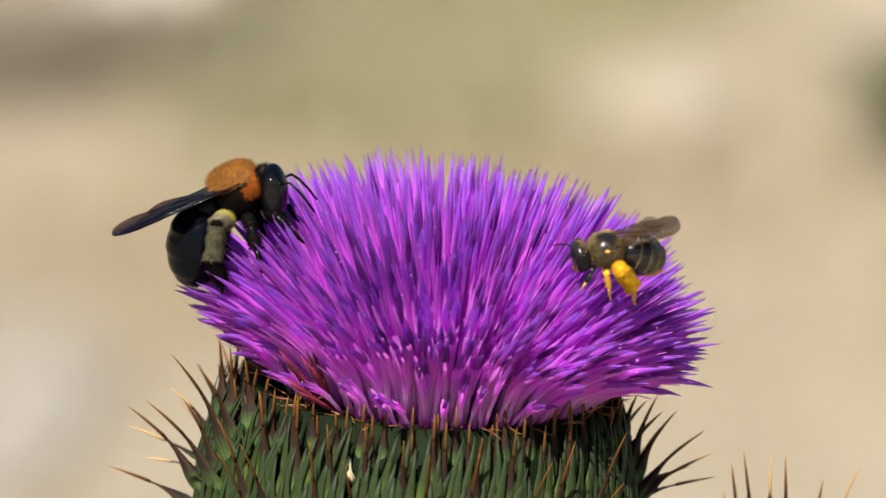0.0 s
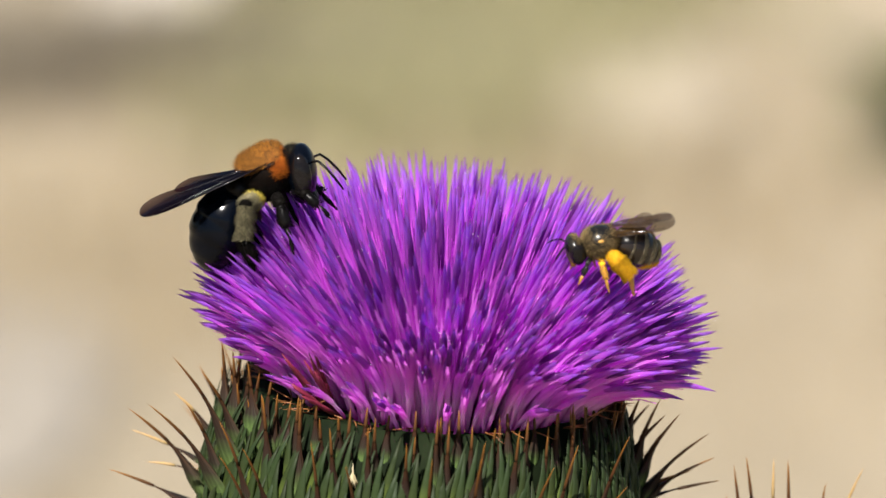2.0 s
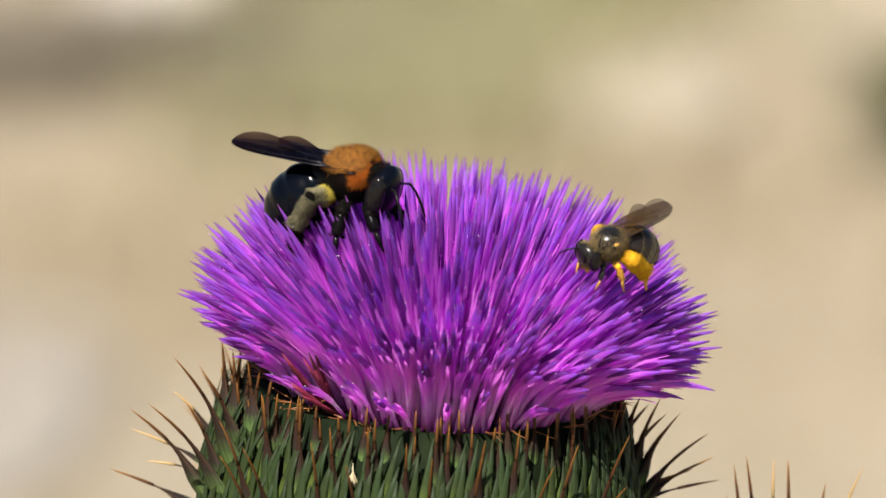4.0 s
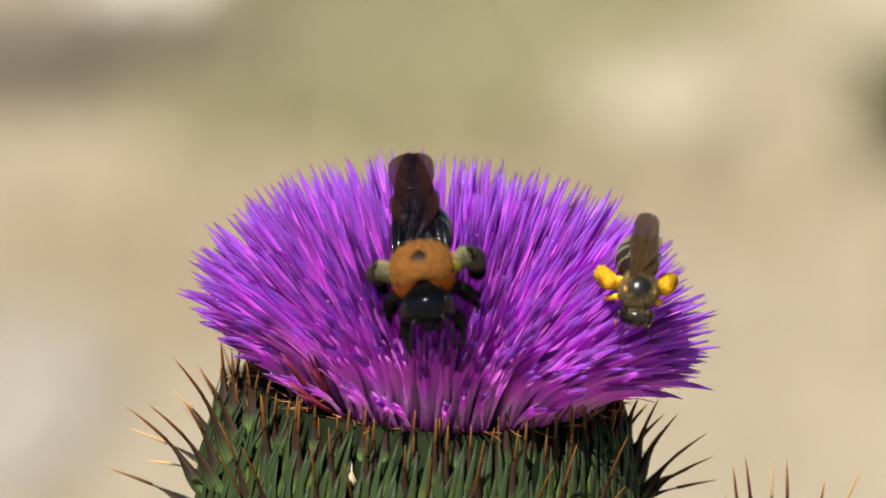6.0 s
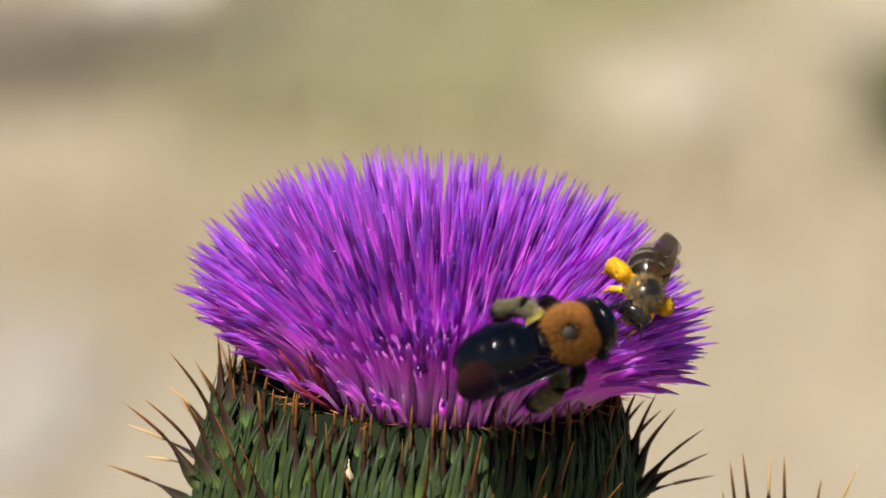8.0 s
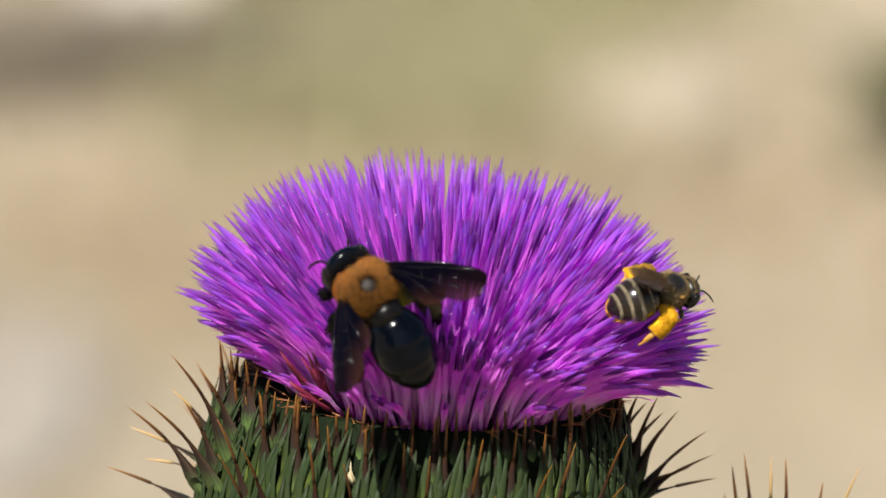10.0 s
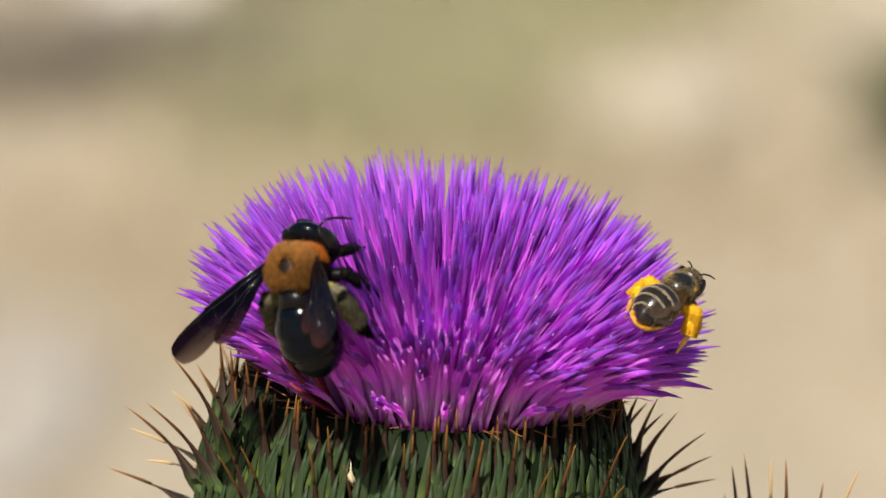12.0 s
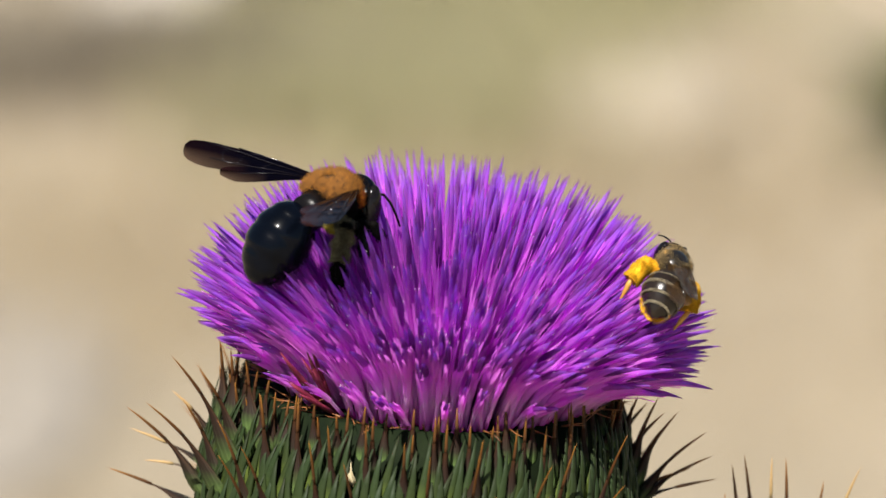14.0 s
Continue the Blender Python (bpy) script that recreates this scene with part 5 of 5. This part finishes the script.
    walk(SMALL, [
        (0, pose(0.01991, -0.02043, 0.77299, -23.1, 0.9, -165.0)),
        (0.5, pose(0.01916, -0.02039, 0.77328, -13.9, -0.3, -168.3)),
        (1, pose(0.01720, -0.02226, 0.77260, -6.9, 24.0, -160.8)),
        (1.5, pose(0.01690, -0.02191, 0.77260, -2.6, 29.0, -163.2)),
        (2, pose(0.01890, -0.01912, 0.77410, -14.6, 4.3, -166.5)),
        (2.5, pose(0.01907, -0.01735, 0.77435, -5.7, -5.1, -172.6)),
        (3, pose(0.01929, -0.01667, 0.77440, -3.8, 2.0, -170.2)),
        (3.2, pose(0.01888, -0.01641, 0.77461, -10.8, 1.4, -168.1)),
        (4.2, pose(0.02035, -0.01857, 0.77324, -20.0, 12.8, -137.7)),
        (5.3, pose(0.02197, -0.02008, 0.77109, -28.0, 34.3, -107.5)),
        (5.5, pose(0.02269, -0.02103, 0.76990, -23.9, 38.5, -102.7)),
        (6, pose(0.02362, -0.02186, 0.76867, -12.7, 54.6, -94.9)),
        (6.5, pose(0.02347, -0.02240, 0.76822, -39.8, 55.4, -110.2)),
        (7, pose(0.02320, -0.02211, 0.76864, -42.4, 54.9, -108.9)),
        (7.5, pose(0.02352, -0.02168, 0.76838, -62.1, 39.8, -123.7)),
        (8, pose(0.02478, -0.02106, 0.76755, -49.5, 32.1, -113.3)),
        (8.2, pose(0.02588, -0.02100, 0.76632, -24.0, 55.0, -98.6)),
        (9.2, pose(0.02759, -0.01967, 0.76521, 3.1, 36.9, -41.7)),
        (9.8, pose(0.02807, -0.01770, 0.76660, 46.6, 9.2, 10.5)),
        (10.3, pose(0.02660, -0.01628, 0.76793, 38.5, 11.3, 66.2)),
        (10.5, pose(0.02650, -0.01622, 0.76814, 38.5, 10.1, 64.2)),
        (11, pose(0.02690, -0.01614, 0.76776, 37.3, 14.0, 62.2)),
        (11.5, pose(0.02730, -0.01605, 0.76881, 68.6, -7.6, 78.8)),
        (12, pose(0.02871, -0.01639, 0.76719, 28.8, -13.1, 59.8)),
        (12.5, pose(0.02771, -0.01646, 0.76834, 39.1, -15.3, 76.7)),
        (13, pose(0.02751, -0.01590, 0.76888, 38.1, -16.0, 82.0)),
        (13.5, pose(0.02769, -0.01520, 0.76918, 34.7, -17.9, 83.5)),
        (14, pose(0.02806, -0.01420, 0.76945, 32.3, -16.7, 87.3)),
    ])
    walk(SMALL_ABDOMEN, [
        (0, pose(-0.00160, 0.00000, -0.00020, 0.0, -24.5, 6.9)),
        (0.5, pose(-0.00160, 0.00000, -0.00020, 0.0, -24.2, 3.7)),
        (1, pose(-0.00160, 0.00000, -0.00020, 0.0, -23.3, 3.5)),
        (1.5, pose(-0.00160, 0.00000, -0.00020, 0.0, -26.6, 0.1)),
        (2, pose(-0.00160, 0.00000, -0.00020, 0.0, -26.5, 4.5)),
        (2.5, pose(-0.00160, 0.00000, -0.00020, 0.0, -39.8, 0.7)),
        (3, pose(-0.00160, 0.00000, -0.00020, 0.0, -52.3, 1.0)),
        (3.2, pose(-0.00160, 0.00000, -0.00020, 0.0, -45.8, 3.0)),
        (4.2, pose(-0.00160, 0.00000, -0.00020, 0.0, -35.0, 0.0)),
        (5.3, pose(-0.00160, 0.00000, -0.00020, 0.0, -11.4, 4.2)),
        (5.5, pose(-0.00160, 0.00000, -0.00020, 0.0, -15.9, 4.8)),
        (6, pose(-0.00160, 0.00000, -0.00020, 0.0, -24.9, 1.1)),
        (6.5, pose(-0.00160, 0.00000, -0.00020, 0.0, -22.4, 4.3)),
        (7, pose(-0.00160, 0.00000, -0.00020, 0.0, -23.3, 5.0)),
        (7.5, pose(-0.00160, 0.00000, -0.00020, 0.0, -30.1, 5.6)),
        (8, pose(-0.00160, 0.00000, -0.00020, 0.0, -19.3, 6.7)),
        (8.2, pose(-0.00160, 0.00000, -0.00020, 0.0, -29.7, 1.5)),
        (9.2, pose(-0.00160, 0.00000, -0.00020, 0.0, -35.0, 0.0)),
        (9.8, pose(-0.00160, 0.00000, -0.00020, 0.0, -35.0, 0.0)),
        (10.3, pose(-0.00160, 0.00000, -0.00020, 0.0, -2.6, 2.8)),
        (10.5, pose(-0.00160, 0.00000, -0.00020, 0.0, 0.4, 2.0)),
        (11, pose(-0.00160, 0.00000, -0.00020, 0.0, 1.2, 2.0)),
        (11.5, pose(-0.00160, 0.00000, -0.00020, 0.0, -28.4, -4.1)),
        (12, pose(-0.00160, 0.00000, -0.00020, 0.0, -1.4, -7.7)),
        (12.5, pose(-0.00160, 0.00000, -0.00020, 0.0, -16.2, -11.1)),
        (13, pose(-0.00160, 0.00000, -0.00020, 0.0, -19.4, -10.2)),
        (13.5, pose(-0.00160, 0.00000, -0.00020, 0.0, -19.9, -9.0)),
        (14, pose(-0.00160, 0.00000, -0.00020, 0.0, -26.1, -6.4)),
    ])
    walk(SMALL_LEFT, [
        (0, pose(-0.00030, 0.00105, 0.00120, -12.0, 17.3, -6.3)),
        (0.5, pose(-0.00030, 0.00105, 0.00120, -12.0, 11.0, -10.5)),
        (1, pose(-0.00030, 0.00105, 0.00120, -12.0, 6.3, -10.1)),
        (1.5, pose(-0.00030, 0.00105, 0.00120, -12.0, 14.7, -15.6)),
        (2, pose(-0.00030, 0.00105, 0.00120, -12.0, 9.4, -11.8)),
        (2.5, pose(-0.00030, 0.00105, 0.00120, -12.0, 3.1, -10.5)),
        (3, pose(-0.00030, 0.00105, 0.00120, -12.0, -3.9, -11.3)),
        (3.2, pose(-0.00030, 0.00105, 0.00120, -12.0, 1.0, -10.7)),
        (4.2, pose(-0.00030, 0.00105, 0.00120, -12.0, 8.0, 2.0)),
        (5.3, pose(-0.00030, 0.00105, 0.00120, -12.0, -3.6, -2.1)),
        (5.5, pose(-0.00030, 0.00105, 0.00120, -12.0, -2.7, -3.8)),
        (6, pose(-0.00030, 0.00105, 0.00120, -12.0, 16.7, 0.1)),
        (6.5, pose(-0.00030, 0.00105, 0.00120, -12.0, 14.1, 3.3)),
        (7, pose(-0.00030, 0.00105, 0.00120, -12.0, 14.3, 4.5)),
        (7.5, pose(-0.00030, 0.00105, 0.00120, -12.0, 5.0, 8.2)),
        (8, pose(-0.00030, 0.00105, 0.00120, -12.0, -0.5, 2.8)),
        (8.2, pose(-0.00030, 0.00105, 0.00120, -12.0, 13.7, 5.8)),
        (9.2, pose(-0.00030, 0.00105, 0.00120, -12.0, 8.0, 2.0)),
        (9.8, pose(-0.00030, 0.00105, 0.00120, -12.0, 8.0, 2.0)),
        (10.3, pose(-0.00030, 0.00105, 0.00120, -12.0, 36.5, -4.1)),
        (10.5, pose(-0.00030, 0.00105, 0.00120, -12.0, 35.5, -3.5)),
        (11, pose(-0.00030, 0.00105, 0.00120, -12.0, 34.3, -3.0)),
        (11.5, pose(-0.00030, 0.00105, 0.00120, -12.0, 14.7, 1.4)),
        (12, pose(-0.00030, 0.00105, 0.00120, -12.0, 0.3, 4.5)),
        (12.5, pose(-0.00030, 0.00105, 0.00120, -12.0, -1.3, 8.1)),
        (13, pose(-0.00030, 0.00105, 0.00120, -12.0, -1.6, 8.1)),
        (13.5, pose(-0.00030, 0.00105, 0.00120, -12.0, -2.1, 7.5)),
        (14, pose(-0.00030, 0.00105, 0.00120, -12.0, -4.4, 6.2)),
    ])
    walk(SMALL_RIGHT, [
        (0, pose(-0.00030, -0.00105, 0.00140, 12.0, 14.6, -1.8)),
        (0.5, pose(-0.00030, -0.00105, 0.00140, 12.0, 8.8, -4.5)),
        (1, pose(-0.00030, -0.00105, 0.00140, 12.0, 5.7, 1.6)),
        (1.5, pose(-0.00030, -0.00105, 0.00140, 12.0, 10.5, 13.2)),
        (2, pose(-0.00030, -0.00105, 0.00140, 12.0, 7.3, -5.9)),
        (2.5, pose(-0.00030, -0.00105, 0.00140, 12.0, 2.1, -4.9)),
        (3, pose(-0.00030, -0.00105, 0.00140, 12.0, -4.0, -6.9)),
        (3.2, pose(-0.00030, -0.00105, 0.00140, 12.0, 0.2, -7.2)),
        (4.2, pose(-0.00030, -0.00105, 0.00140, 12.0, 8.0, -2.0)),
        (5.3, pose(-0.00030, -0.00105, 0.00140, 12.0, -7.2, -3.5)),
        (5.5, pose(-0.00030, -0.00105, 0.00140, 12.0, -3.9, -4.4)),
        (6, pose(-0.00030, -0.00105, 0.00140, 12.0, 16.8, -2.0)),
        (6.5, pose(-0.00030, -0.00105, 0.00140, 12.0, 14.4, 3.9)),
        (7, pose(-0.00030, -0.00105, 0.00140, 12.0, 15.5, 4.7)),
        (7.5, pose(-0.00030, -0.00105, 0.00140, 12.0, -1.7, 3.6)),
        (8, pose(-0.00030, -0.00105, 0.00140, 12.0, -3.6, -0.1)),
        (8.2, pose(-0.00030, -0.00105, 0.00140, 12.0, 13.2, 4.0)),
        (9.2, pose(-0.00030, -0.00105, 0.00140, 12.0, 8.0, -2.0)),
        (9.8, pose(-0.00030, -0.00105, 0.00140, 12.0, 8.0, -2.0)),
        (10.3, pose(-0.00030, -0.00105, 0.00140, 12.0, 36.7, -0.8)),
        (10.5, pose(-0.00030, -0.00105, 0.00140, 12.0, 35.1, -0.7)),
        (11, pose(-0.00030, -0.00105, 0.00140, 12.0, 35.3, -0.7)),
        (11.5, pose(-0.00030, -0.00105, 0.00140, 12.0, 18.2, 8.5)),
        (12, pose(-0.00030, -0.00105, 0.00140, 12.0, -1.6, 8.9)),
        (12.5, pose(-0.00030, -0.00105, 0.00140, 12.0, 4.0, 8.1)),
        (13, pose(-0.00030, -0.00105, 0.00140, 12.0, 6.2, 8.6)),
        (13.5, pose(-0.00030, -0.00105, 0.00140, 12.0, 6.2, 7.9)),
        (14, pose(-0.00030, -0.00105, 0.00140, 12.0, 5.6, 6.6)),
    ])


motions()
